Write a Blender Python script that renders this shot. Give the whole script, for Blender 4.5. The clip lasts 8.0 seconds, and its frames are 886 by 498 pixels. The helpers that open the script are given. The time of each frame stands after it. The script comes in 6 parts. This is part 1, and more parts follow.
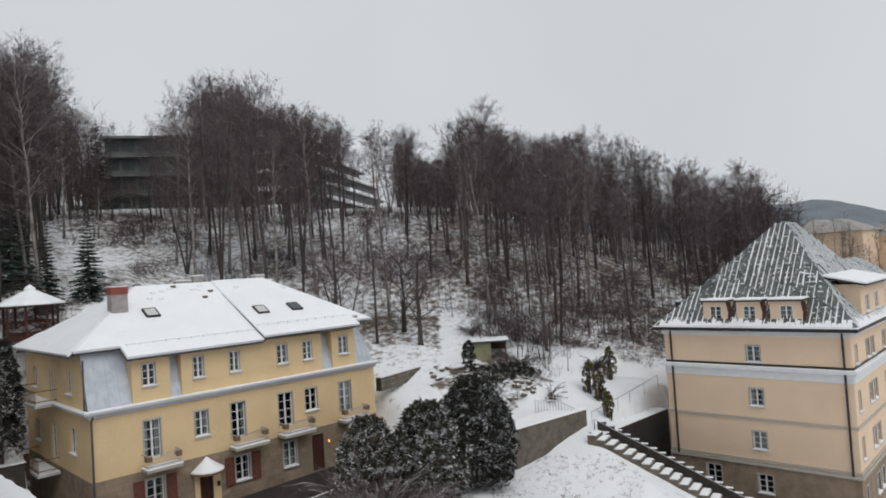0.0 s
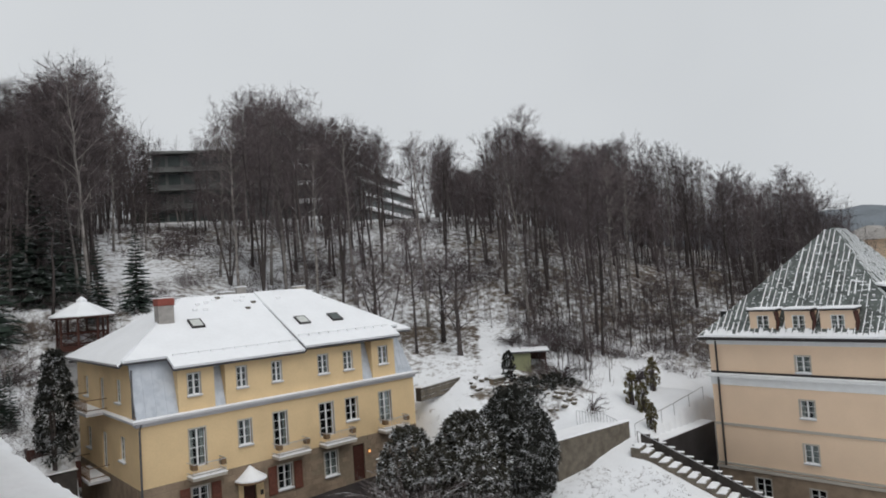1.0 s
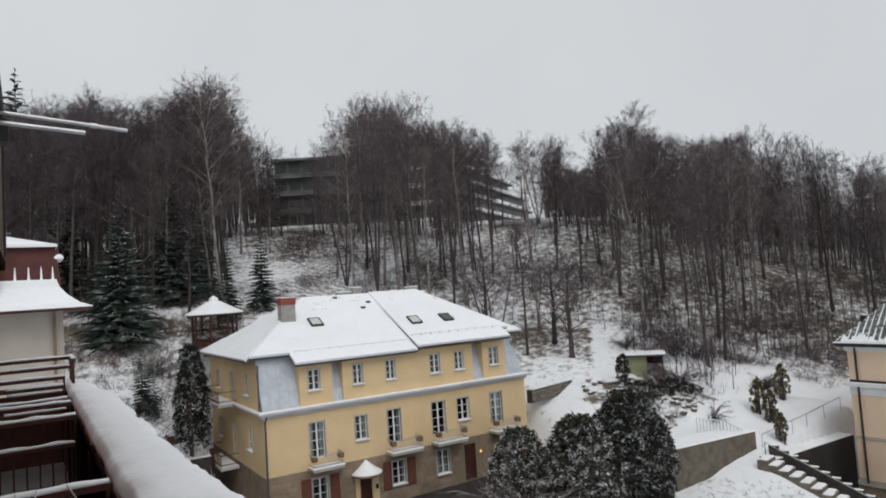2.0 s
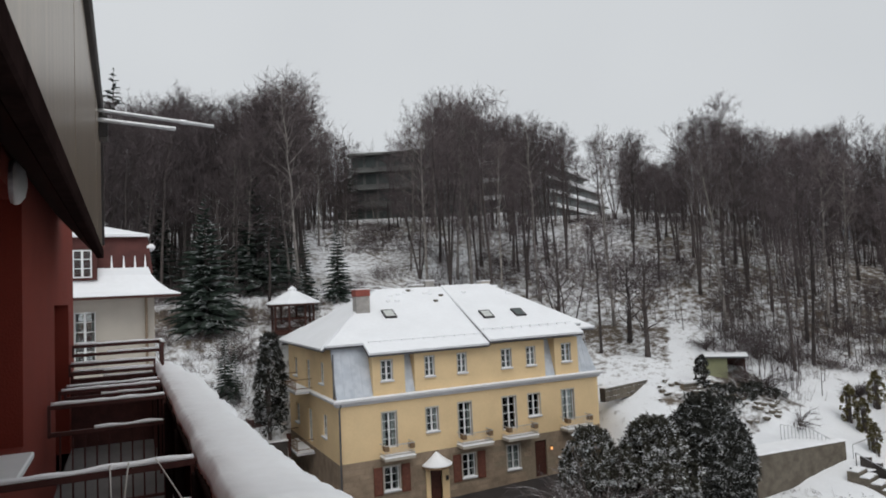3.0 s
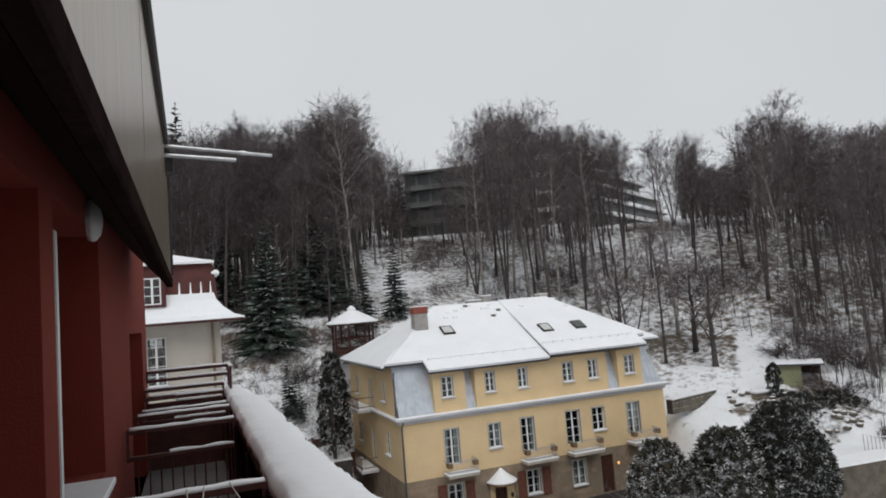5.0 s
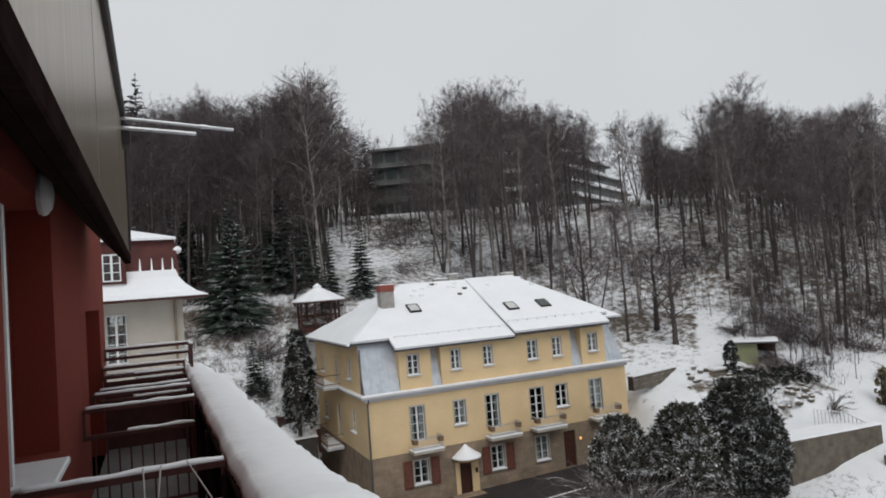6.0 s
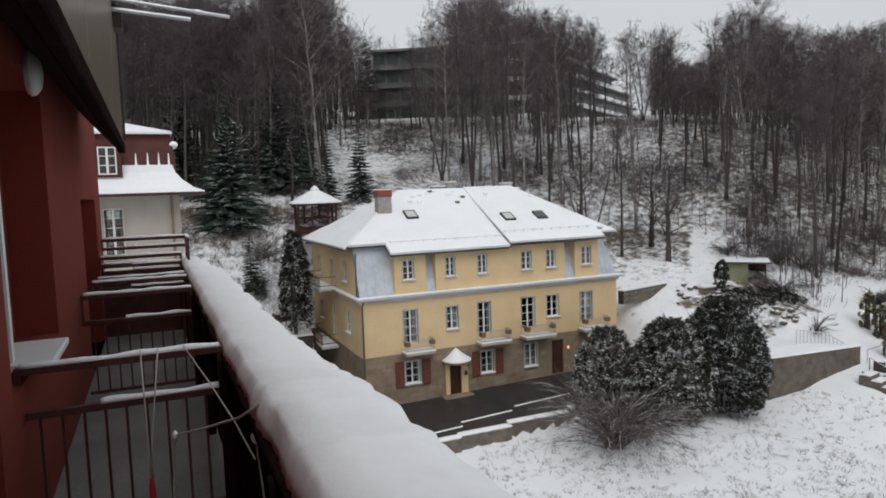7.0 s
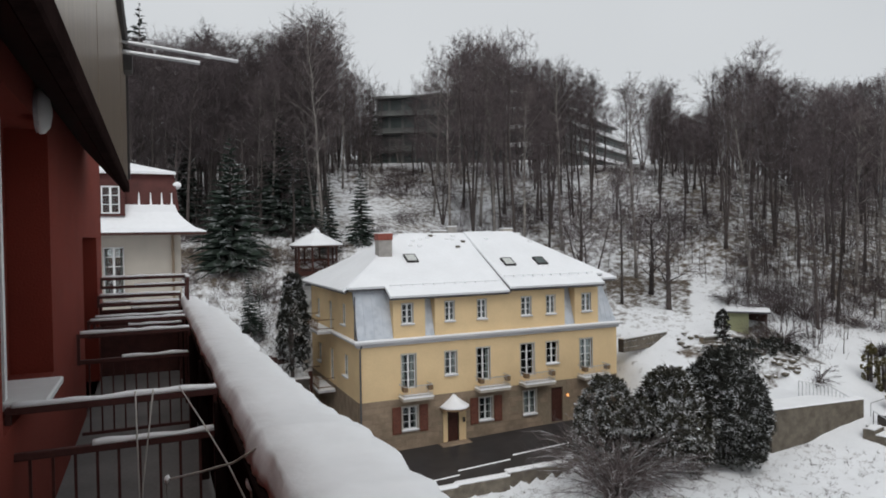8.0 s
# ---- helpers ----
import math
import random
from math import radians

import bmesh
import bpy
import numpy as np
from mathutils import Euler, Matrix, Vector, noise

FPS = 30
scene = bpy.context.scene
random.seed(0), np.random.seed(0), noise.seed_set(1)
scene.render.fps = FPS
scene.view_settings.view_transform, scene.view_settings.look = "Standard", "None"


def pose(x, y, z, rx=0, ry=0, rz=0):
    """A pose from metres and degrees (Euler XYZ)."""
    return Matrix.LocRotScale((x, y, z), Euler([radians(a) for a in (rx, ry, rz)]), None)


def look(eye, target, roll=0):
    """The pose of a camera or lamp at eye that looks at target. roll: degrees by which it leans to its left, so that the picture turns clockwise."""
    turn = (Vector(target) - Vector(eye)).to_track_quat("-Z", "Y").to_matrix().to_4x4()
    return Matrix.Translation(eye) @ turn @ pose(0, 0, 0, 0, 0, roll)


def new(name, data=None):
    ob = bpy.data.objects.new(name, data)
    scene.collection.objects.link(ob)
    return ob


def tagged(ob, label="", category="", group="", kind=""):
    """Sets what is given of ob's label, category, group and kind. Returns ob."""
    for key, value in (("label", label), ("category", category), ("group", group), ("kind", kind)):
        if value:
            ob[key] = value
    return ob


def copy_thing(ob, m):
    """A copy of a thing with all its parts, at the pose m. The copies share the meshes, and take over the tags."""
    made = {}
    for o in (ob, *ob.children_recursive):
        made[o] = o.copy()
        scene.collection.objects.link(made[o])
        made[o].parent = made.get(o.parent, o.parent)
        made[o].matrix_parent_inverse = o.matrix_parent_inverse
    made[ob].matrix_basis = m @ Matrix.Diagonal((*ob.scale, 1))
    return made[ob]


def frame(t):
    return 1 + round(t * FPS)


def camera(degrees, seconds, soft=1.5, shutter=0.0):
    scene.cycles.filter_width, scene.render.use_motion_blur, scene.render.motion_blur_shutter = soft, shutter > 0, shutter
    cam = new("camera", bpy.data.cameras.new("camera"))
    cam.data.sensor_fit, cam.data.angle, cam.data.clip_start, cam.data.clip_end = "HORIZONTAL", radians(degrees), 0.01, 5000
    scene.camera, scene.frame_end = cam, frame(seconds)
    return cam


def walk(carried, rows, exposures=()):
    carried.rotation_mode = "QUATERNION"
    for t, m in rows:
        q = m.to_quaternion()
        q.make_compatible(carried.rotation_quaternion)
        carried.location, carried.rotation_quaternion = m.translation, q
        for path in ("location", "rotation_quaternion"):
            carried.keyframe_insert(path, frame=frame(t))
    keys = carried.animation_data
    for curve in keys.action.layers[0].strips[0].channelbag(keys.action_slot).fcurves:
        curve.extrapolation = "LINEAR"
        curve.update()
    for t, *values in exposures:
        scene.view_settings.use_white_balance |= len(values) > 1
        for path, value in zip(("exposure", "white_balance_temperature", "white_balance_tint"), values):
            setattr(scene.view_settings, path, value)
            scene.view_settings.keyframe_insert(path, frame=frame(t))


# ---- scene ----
cam = camera(67.35, 8.0, soft=1.8)
PATH = [
    (0.0, 0.000, 0.020, 12.980, 91.79, 3.67, -44.59),
    (0.5, -0.010, 0.020, 12.980, 92.00, 4.94, -42.51),
    (1.0, -0.020, 0.020, 13.000, 92.86, 3.99, -41.26),
    (1.2, -0.030, 0.000, 13.000, 93.01, 4.20, -40.18),
    (2.5, -0.045, -0.046, 12.983, 93.71, 2.82, -27.42),
    (3.0, -0.044, -0.076, 12.980, 93.46, 2.63, -25.51),
    (3.5, -0.065, -0.033, 13.005, 93.53, 3.59, -21.92),
    (4.0, -0.075, -0.106, 13.011, 95.56, 3.85, -18.64),
    (4.5, -0.074, -0.105, 13.008, 95.27, 4.17, -19.58),
    (5.8, -0.035, -0.110, 13.025, 94.50, 4.76, -22.65),
    (6.0, -0.027, -0.096, 13.010, 92.97, 4.32, -23.44),
    (6.5, -0.004, -0.042, 12.968, 86.69, 2.40, -24.39),
    (7.0, -0.014, -0.057, 12.948, 85.09, 1.88, -23.61),
    (7.5, -0.016, -0.048, 12.944, 86.14, 1.80, -23.46),
    (8.0, -0.022, -0.033, 12.943, 88.91, 0.91, -23.58),
]
walk(cam, [(t, pose(x, y, z, rx, ry, rz)) for t, x, y, z, rx, ry, rz in PATH])

# ---- world and light ----
world = bpy.data.worlds.new("overcast_sky")
scene.world = world
world.use_nodes = True
wn, wl = world.node_tree.nodes, world.node_tree.links
wn.clear()
sky = wn.new("ShaderNodeTexSky")
sky.sky_type, sky.sun_disc = "NISHITA", False
sky.sun_elevation, sky.sun_rotation = radians(52), radians(194)
sky.dust_density, sky.air_density = 4.0, 1.0
fade = wn.new("ShaderNodeHueSaturation")
fade.inputs["Saturation"].default_value = 0.12
fade.inputs["Value"].default_value = 0.05
wl.new(sky.outputs["Color"], fade.inputs["Color"])
cloud_tc = wn.new("ShaderNodeTexCoord")
cloud_noise = wn.new("ShaderNodeTexNoise")
cloud_noise.inputs["Scale"].default_value = 1.6
cloud_noise.inputs["Detail"].default_value = 3
wl.new(cloud_tc.outputs["Generated"], cloud_noise.inputs["Vector"])
cloud_ramp = wn.new("ShaderNodeValToRGB")
cloud_ramp.color_ramp.elements[0].position, cloud_ramp.color_ramp.elements[0].color = 0.3, (0.655, 0.685, 0.715, 1)
cloud_ramp.color_ramp.elements[1].position, cloud_ramp.color_ramp.elements[1].color = 0.7, (0.73, 0.76, 0.788, 1)
wl.new(cloud_noise.outputs["Fac"], cloud_ramp.inputs["Fac"])
veil = wn.new("ShaderNodeMix")
veil.data_type = "RGBA"
veil.inputs[0].default_value = 0.85
wl.new(fade.outputs["Color"], veil.inputs[6])
wl.new(cloud_ramp.outputs["Color"], veil.inputs[7])
back = wn.new("ShaderNodeBackground")
back.inputs["Strength"].default_value = 1.0
wl.new(veil.outputs[2], back.inputs["Color"])
wout = wn.new("ShaderNodeOutputWorld")
wl.new(back.outputs["Background"], wout.inputs["Surface"])

sun_data = bpy.data.lights.new("sun", "SUN")
sun_data.energy, sun_data.angle, sun_data.color = 0.95, radians(40), (1.0, 0.97, 0.93)
sun = new("sun", sun_data)
sun.matrix_world = look((10, -50, 80), (25, 10, 0))


# ---- materials ----
def mat(name, colour, rough=0.8, vary=0.25, scale=3.0, bump=0.2, metal=0.0, colour2=None, detail=6, fine=30.0, random_shift=0.0, spec=0.3):
    """Procedural surface: two scales of noise in colour, a fine bump."""
    m = bpy.data.materials.new(name)
    m.use_nodes = True
    nt = m.node_tree
    b = nt.nodes["Principled BSDF"]
    b.inputs["Roughness"].default_value = rough
    b.inputs["Metallic"].default_value = metal
    b.inputs["Specular IOR Level"].default_value = spec
    tc = nt.nodes.new("ShaderNodeTexCoord")
    geo = nt.nodes.new("ShaderNodeNewGeometry")
    n1 = nt.nodes.new("ShaderNodeTexNoise")
    n1.inputs["Scale"].default_value, n1.inputs["Detail"].default_value = scale, detail
    n2 = nt.nodes.new("ShaderNodeTexNoise")
    n2.inputs["Scale"].default_value, n2.inputs["Detail"].default_value = fine, 4
    for n in (n1, n2):
        nt.links.new(geo.outputs["Position"], n.inputs["Vector"])
    ramp = nt.nodes.new("ShaderNodeValToRGB")
    c2 = colour2 or tuple(c * (1 - vary) for c in colour)
    ramp.color_ramp.elements[0].position, ramp.color_ramp.elements[0].color = 0.32, (*c2, 1)
    ramp.color_ramp.elements[1].position, ramp.color_ramp.elements[1].color = 0.66, (*colour, 1)
    nt.links.new(n1.outputs["Fac"], ramp.inputs["Fac"])
    mix = nt.nodes.new("ShaderNodeMix")
    mix.data_type, mix.blend_type = "RGBA", "MULTIPLY"
    mix.inputs[0].default_value = 0.5
    fr = nt.nodes.new("ShaderNodeMapRange")
    fr.inputs[1].default_value, fr.inputs[2].default_value = 0.3, 0.7
    fr.inputs[3].default_value, fr.inputs[4].default_value = 1 - vary, 1.0 + vary * 0.4
    nt.links.new(n2.outputs["Fac"], fr.inputs[0])
    nt.links.new(ramp.outputs["Color"], mix.inputs[6])
    nt.links.new(fr.outputs[0], mix.inputs[7])
    out = mix.outputs[2]
    if random_shift:
        oi = nt.nodes.new("ShaderNodeObjectInfo")
        hs = nt.nodes.new("ShaderNodeHueSaturation")
        mr = nt.nodes.new("ShaderNodeMapRange")
        mr.inputs[3].default_value, mr.inputs[4].default_value = 1 - random_shift, 1 + random_shift
        nt.links.new(oi.outputs["Random"], mr.inputs[0])
        nt.links.new(mr.outputs[0], hs.inputs["Value"])
        nt.links.new(out, hs.inputs["Color"])
        out = hs.outputs["Color"]
    nt.links.new(out, b.inputs["Base Color"])
    if bump:
        bp = nt.nodes.new("ShaderNodeBump")
        bp.inputs["Strength"].default_value, bp.inputs["Distance"].default_value = bump, 0.02
        nt.links.new(n2.outputs["Fac"], bp.inputs["Height"])
        nt.links.new(bp.outputs["Normal"], b.inputs["Normal"])
    return m


def snow_on_top(m, lo=0.35, hi=0.75, patch=4.0, thr=0.45):
    """Lays snow on the upward faces of a material, broken up by noise."""
    nt = m.node_tree
    b = nt.nodes["Principled BSDF"]
    src = b.inputs["Base Color"].links[0].from_socket
    geo = nt.nodes.new("ShaderNodeNewGeometry")
    sep = nt.nodes.new("ShaderNodeSeparateXYZ")
    nt.links.new(geo.outputs["Normal"], sep.inputs[0])
    up = nt.nodes.new("ShaderNodeMapRange")
    up.inputs[1].default_value, up.inputs[2].default_value = lo, hi
    nt.links.new(sep.outputs["Z"], up.inputs[0])
    no = nt.nodes.new("ShaderNodeTexNoise")
    no.inputs["Scale"].default_value, no.inputs["Detail"].default_value = patch, 5
    nt.links.new(geo.outputs["Position"], no.inputs["Vector"])
    pr = nt.nodes.new("ShaderNodeMapRange")
    pr.inputs[1].default_value, pr.inputs[2].default_value = thr - 0.06, thr + 0.06
    nt.links.new(no.outputs["Fac"], pr.inputs[0])
    mul = nt.nodes.new("ShaderNodeMath")
    mul.operation = "MULTIPLY"
    nt.links.new(up.outputs[0], mul.inputs[0])
    nt.links.new(pr.outputs[0], mul.inputs[1])
    mix = nt.nodes.new("ShaderNodeMix")
    mix.data_type = "RGBA"
    mix.inputs[7].default_value = (0.82, 0.84, 0.87, 1)
    nt.links.new(mul.outputs[0], mix.inputs[0])
    nt.links.new(src, mix.inputs[6])
    nt.links.new(mix.outputs[2], b.inputs["Base Color"])
    return m


def glass_mat():
    m = bpy.data.materials.new("window_glass")
    m.use_nodes = True
    nt = m.node_tree
    nt.nodes.clear()
    o = nt.nodes.new("ShaderNodeOutputMaterial")
    mixer = nt.nodes.new("ShaderNodeMixShader")
    tr = nt.nodes.new("ShaderNodeBsdfTransparent")
    tr.inputs["Color"].default_value = (0.78, 0.82, 0.82, 1)
    gl = nt.nodes.new("ShaderNodeBsdfGlossy")
    gl.inputs["Roughness"].default_value = 0.03
    fn = nt.nodes.new("ShaderNodeFresnel")
    fn.inputs["IOR"].default_value = 1.6
    nt.links.new(fn.outputs[0], mixer.inputs[0])
    nt.links.new(tr.outputs[0], mixer.inputs[1])
    nt.links.new(gl.outputs[0], mixer.inputs[2])
    nt.links.new(mixer.outputs[0], o.inputs["Surface"])
    return m


SNOW = mat("snow", (0.90, 0.91, 0.93), 0.65, 0.05, 0.8, 0.22, fine=14.0, spec=0.2)
SNOW_ROOF = mat("roof_snow", (0.87, 0.885, 0.91), 0.6, 0.05, 0.5, 0.25, fine=5.0, spec=0.2)
GLASS = glass_mat()
YELLOW = mat("yellow_render", (0.74, 0.555, 0.325), 0.9, 0.10, 0.6, 0.15, fine=14)
CREAM = mat("peach_render", (0.79, 0.60, 0.435), 0.9, 0.06, 0.5, 0.1, fine=14)
GREYBAND = mat("grey_stucco", (0.55, 0.55, 0.57), 0.85, 0.12, 1.0, 0.1)
WHITEPAINT = mat("white_paint", (0.78, 0.79, 0.79), 0.5, 0.08, 2.0, 0.05)
ZINC = snow_on_top(mat("zinc_sheet", (0.50, 0.54, 0.60), 0.5, 0.12, 1.2, 0.08, metal=0.2), 0.2, 0.6, 2.0, 0.5)
STONE = mat("tan_stone", (0.33, 0.25, 0.18), 0.9, 0.35, 1.3, 0.5, random_shift=0.12)
STONEGREY = snow_on_top(mat("grey_stone", (0.185, 0.16, 0.128), 0.9, 0.4, 2.0, 0.5, random_shift=0.22), 0.6, 0.9, 3.0, 0.42)
DARKSTONE = mat("dark_stone", (0.085, 0.075, 0.068), 0.9, 0.4, 2.0, 0.5)
MORTAR = mat("mortar", (0.27, 0.215, 0.155), 0.95, 0.2, 5.0, 0.3)
BROWNWOOD = mat("brown_wood", (0.16, 0.055, 0.035), 0.6, 0.3, 6.0, 0.2)
DOORWOOD = mat("dark_door_wood", (0.075, 0.028, 0.02), 0.5, 0.3, 6.0, 0.2)
IRON = mat("dark_iron", (0.05, 0.045, 0.045), 0.5, 0.2, 5.0, 0.1, metal=0.4)
BALCBROWN = mat("brown_railing_paint", (0.22, 0.14, 0.08), 0.6, 0.25, 5.0, 0.1)
REDBRICK = mat("red_brick", (0.30, 0.09, 0.07), 0.9, 0.3, 6.0, 0.4)
CHIMNEYGREY = mat("chimney_render", (0.38, 0.36, 0.34), 0.9, 0.25, 3.0, 0.3)
GUTTER = mat("gutter_metal", (0.13, 0.13, 0.14), 0.45, 0.2, 4.0, 0.05, metal=0.5)
CURTAIN = mat("pale_curtain", (0.62, 0.64, 0.62), 0.95, 0.15, 4.0, 0.1)
# near-black colour that stands for the shade inside the rooms
ROOMSHADE = mat("painted_room_shade", (0.03, 0.03, 0.032), 0.95, 0.2, 1.0, 0.0)
REDWALL = mat("red_render", (0.205, 0.034, 0.021), 0.9, 0.15, 1.5, 0.35, fine=60)
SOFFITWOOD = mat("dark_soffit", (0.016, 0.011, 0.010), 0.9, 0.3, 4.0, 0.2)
CLADDING = mat("bronze_sheet_cladding", (0.34, 0.265, 0.19), 0.30, 0.30, 0.9, 0.03, metal=0.75, spec=0.5)
streaks = CLADDING.node_tree.nodes.new("ShaderNodeMapping")
streaks.inputs["Scale"].default_value = (1.0, 14.0, 0.7)
for node in [n for n in CLADDING.node_tree.nodes if n.type == "TEX_NOISE"]:
    CLADDING.node_tree.links.new(node.inputs["Vector"].links[0].from_socket, streaks.inputs["Vector"])
    CLADDING.node_tree.links.new(streaks.outputs["Vector"], node.inputs["Vector"])
RAILRED = mat("red_brown_railing_paint", (0.085, 0.030, 0.026), 0.55, 0.3, 8.0, 0.2)
RAILDARK = mat("dark_railing_boards", (0.024, 0.015, 0.014), 0.95, 0.35, 5.0, 0.3, spec=0.0)
LANTERN = bpy.data.materials.new("lit_lantern_glass")
LANTERN.use_nodes = True
LANTERN.node_tree.nodes["Principled BSDF"].inputs["Base Color"].default_value = (0.8, 0.4, 0.15, 1)
LANTERN.node_tree.nodes["Principled BSDF"].inputs["Emission Color"].default_value = (1.0, 0.45, 0.15, 1)
LANTERN.node_tree.nodes["Principled BSDF"].inputs["Emission Strength"].default_value = 1.2
CONCRETE = mat("balcony_floor_concrete", (0.21, 0.20, 0.195), 0.75, 0.3, 1.5, 0.2)
STRING = mat("white_string", (0.55, 0.53, 0.50), 0.8, 0.1, 20.0, 0.1)
REDPLASTIC = mat("red_plastic", (0.5, 0.03, 0.03), 0.4, 0.1, 20.0, 0.0)
GALV = mat("galvanised_tube", (0.55, 0.56, 0.58), 0.35, 0.2, 5.0, 0.05, metal=0.6)
LAMPGLASS = mat("opal_lamp", (0.70, 0.70, 0.68), 0.4, 0.1, 5.0, 0.0)
ASPHALT = mat("wet_asphalt", (0.045, 0.042, 0.044), 0.45, 0.35, 1.0, 0.2, fine=12)
OFFWHITE = mat("off_white_render", (0.48, 0.44, 0.385), 0.9, 0.12, 1.0, 0.15)
MAROON = snow_on_top(mat("maroon_mansard", (0.10, 0.032, 0.028), 0.7, 0.3, 2.0, 0.2), 0.5, 0.8, 3.0, 0.45)
OLIVE = mat("olive_shed_paint", (0.31, 0.32, 0.19), 0.85, 0.15, 1.5, 0.1)
BARK = snow_on_top(mat("bark", (0.102, 0.086, 0.082), 0.95, 0.4, 3.0, 0.4, random_shift=0.35), 0.40, 0.75, 1.2, 0.53)
BIRCHBARK = mat("birch_bark", (0.34, 0.31, 0.29), 0.9, 0.6, 2.0, 0.3, random_shift=0.3)
TWIG = mat("twigs", (0.122, 0.099, 0.103), 0.95, 0.3, 0.5, 0.0, random_shift=0.4)
TWIGPALE = mat("pale_twigs", (0.172, 0.143, 0.143), 0.95, 0.3, 0.5, 0.0, random_shift=0.3)
SNOWTWIG = snow_on_top(mat("snowy_twigs", (0.070, 0.053, 0.047), 0.95, 0.3, 0.5, 0.0), 0.45, 0.85, 1.5, 0.5)
NEEDLE = snow_on_top(mat("conifer_needles", (0.028, 0.042, 0.032), 0.9, 0.4, 1.0, 0.0, random_shift=0.3), 0.68, 1.0, 1.5, 0.56)
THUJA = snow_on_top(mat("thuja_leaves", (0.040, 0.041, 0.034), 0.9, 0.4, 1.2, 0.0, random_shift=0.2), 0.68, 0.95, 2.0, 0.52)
OLIVELEAF = snow_on_top(mat("yellowish_evergreen_leaves", (0.16, 0.135, 0.06), 0.8, 0.4, 1.2, 0.0, random_shift=0.2), 0.75, 1.0, 2.0, 0.56)
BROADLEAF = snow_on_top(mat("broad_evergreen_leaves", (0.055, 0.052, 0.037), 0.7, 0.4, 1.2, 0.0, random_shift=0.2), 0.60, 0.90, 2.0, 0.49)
FARWALL = mat("concrete_hotel", (0.20, 0.205, 0.20), 0.9, 0.3, 0.5, 0.0)
FARGLASS = mat("dark_hotel_window", (0.10, 0.12, 0.117), 0.25, 0.3, 0.5, 0.0)
# haze over the distant ridge is painted into this blue-grey base colour
FARHILL = mat("haze_tinted_woods", (0.19, 0.215, 0.24), 1.0, 0.25, 0.02, 0.0, fine=0.2)


def ground_mat():
    """Snow over brown grass and leaf litter; the litter shows more among the trees."""
    m = mat("snowy_ground", (0.84, 0.855, 0.88), 0.8, 0.06, 0.6, 0.5, fine=6.0, spec=0.2)
    nt = m.node_tree
    b = nt.nodes["Principled BSDF"]
    src = b.inputs["Base Color"].links[0].from_socket
    geo = nt.nodes.new("ShaderNodeNewGeometry")
    at = nt.nodes.new("ShaderNodeAttribute")
    at.attribute_name = "litter"
    fine = nt.nodes.new("ShaderNodeTexNoise")
    fine.inputs["Scale"].default_value, fine.inputs["Detail"].default_value = 1.5, 7
    fine.inputs["Roughness"].default_value = 0.72
    nt.links.new(geo.outputs["Position"], fine.inputs["Vector"])
    big = nt.nodes.new("ShaderNodeTexNoise")
    big.inputs["Scale"].default_value, big.inputs["Detail"].default_value = 0.16, 3
    nt.links.new(geo.outputs["Position"], big.inputs["Vector"])
    add = nt.nodes.new("ShaderNodeMath")
    add.operation = "MULTIPLY_ADD"
    add.inputs[1].default_value = 0.35
    nt.links.new(big.outputs["Fac"], add.inputs[0])
    nt.links.new(fine.outputs["Fac"], add.inputs[2])
    add2 = nt.nodes.new("ShaderNodeMath")
    add2.operation = "ADD"
    nt.links.new(add.outputs[0], add2.inputs[0])
    nt.links.new(at.outputs["Fac"], add2.inputs[1])
    cut = nt.nodes.new("ShaderNodeMapRange")
    cut.inputs[1].default_value, cut.inputs[2].default_value = 0.74, 0.94
    nt.links.new(add2.outputs[0], cut.inputs[0])
    lit = nt.nodes.new("ShaderNodeValToRGB")
    lit.color_ramp.elements[0].color = (0.07, 0.055, 0.045, 1)
    lit.color_ramp.elements[1].color = (0.17, 0.135, 0.10, 1)
    nt.links.new(big.outputs["Fac"], lit.inputs["Fac"])
    mix = nt.nodes.new("ShaderNodeMix")
    mix.data_type = "RGBA"
    nt.links.new(cut.outputs[0], mix.inputs[0])
    nt.links.new(src, mix.inputs[6])
    nt.links.new(lit.outputs["Color"], mix.inputs[7])
    nt.links.new(mix.outputs[2], b.inputs["Base Color"])
    return m


GROUND = ground_mat()


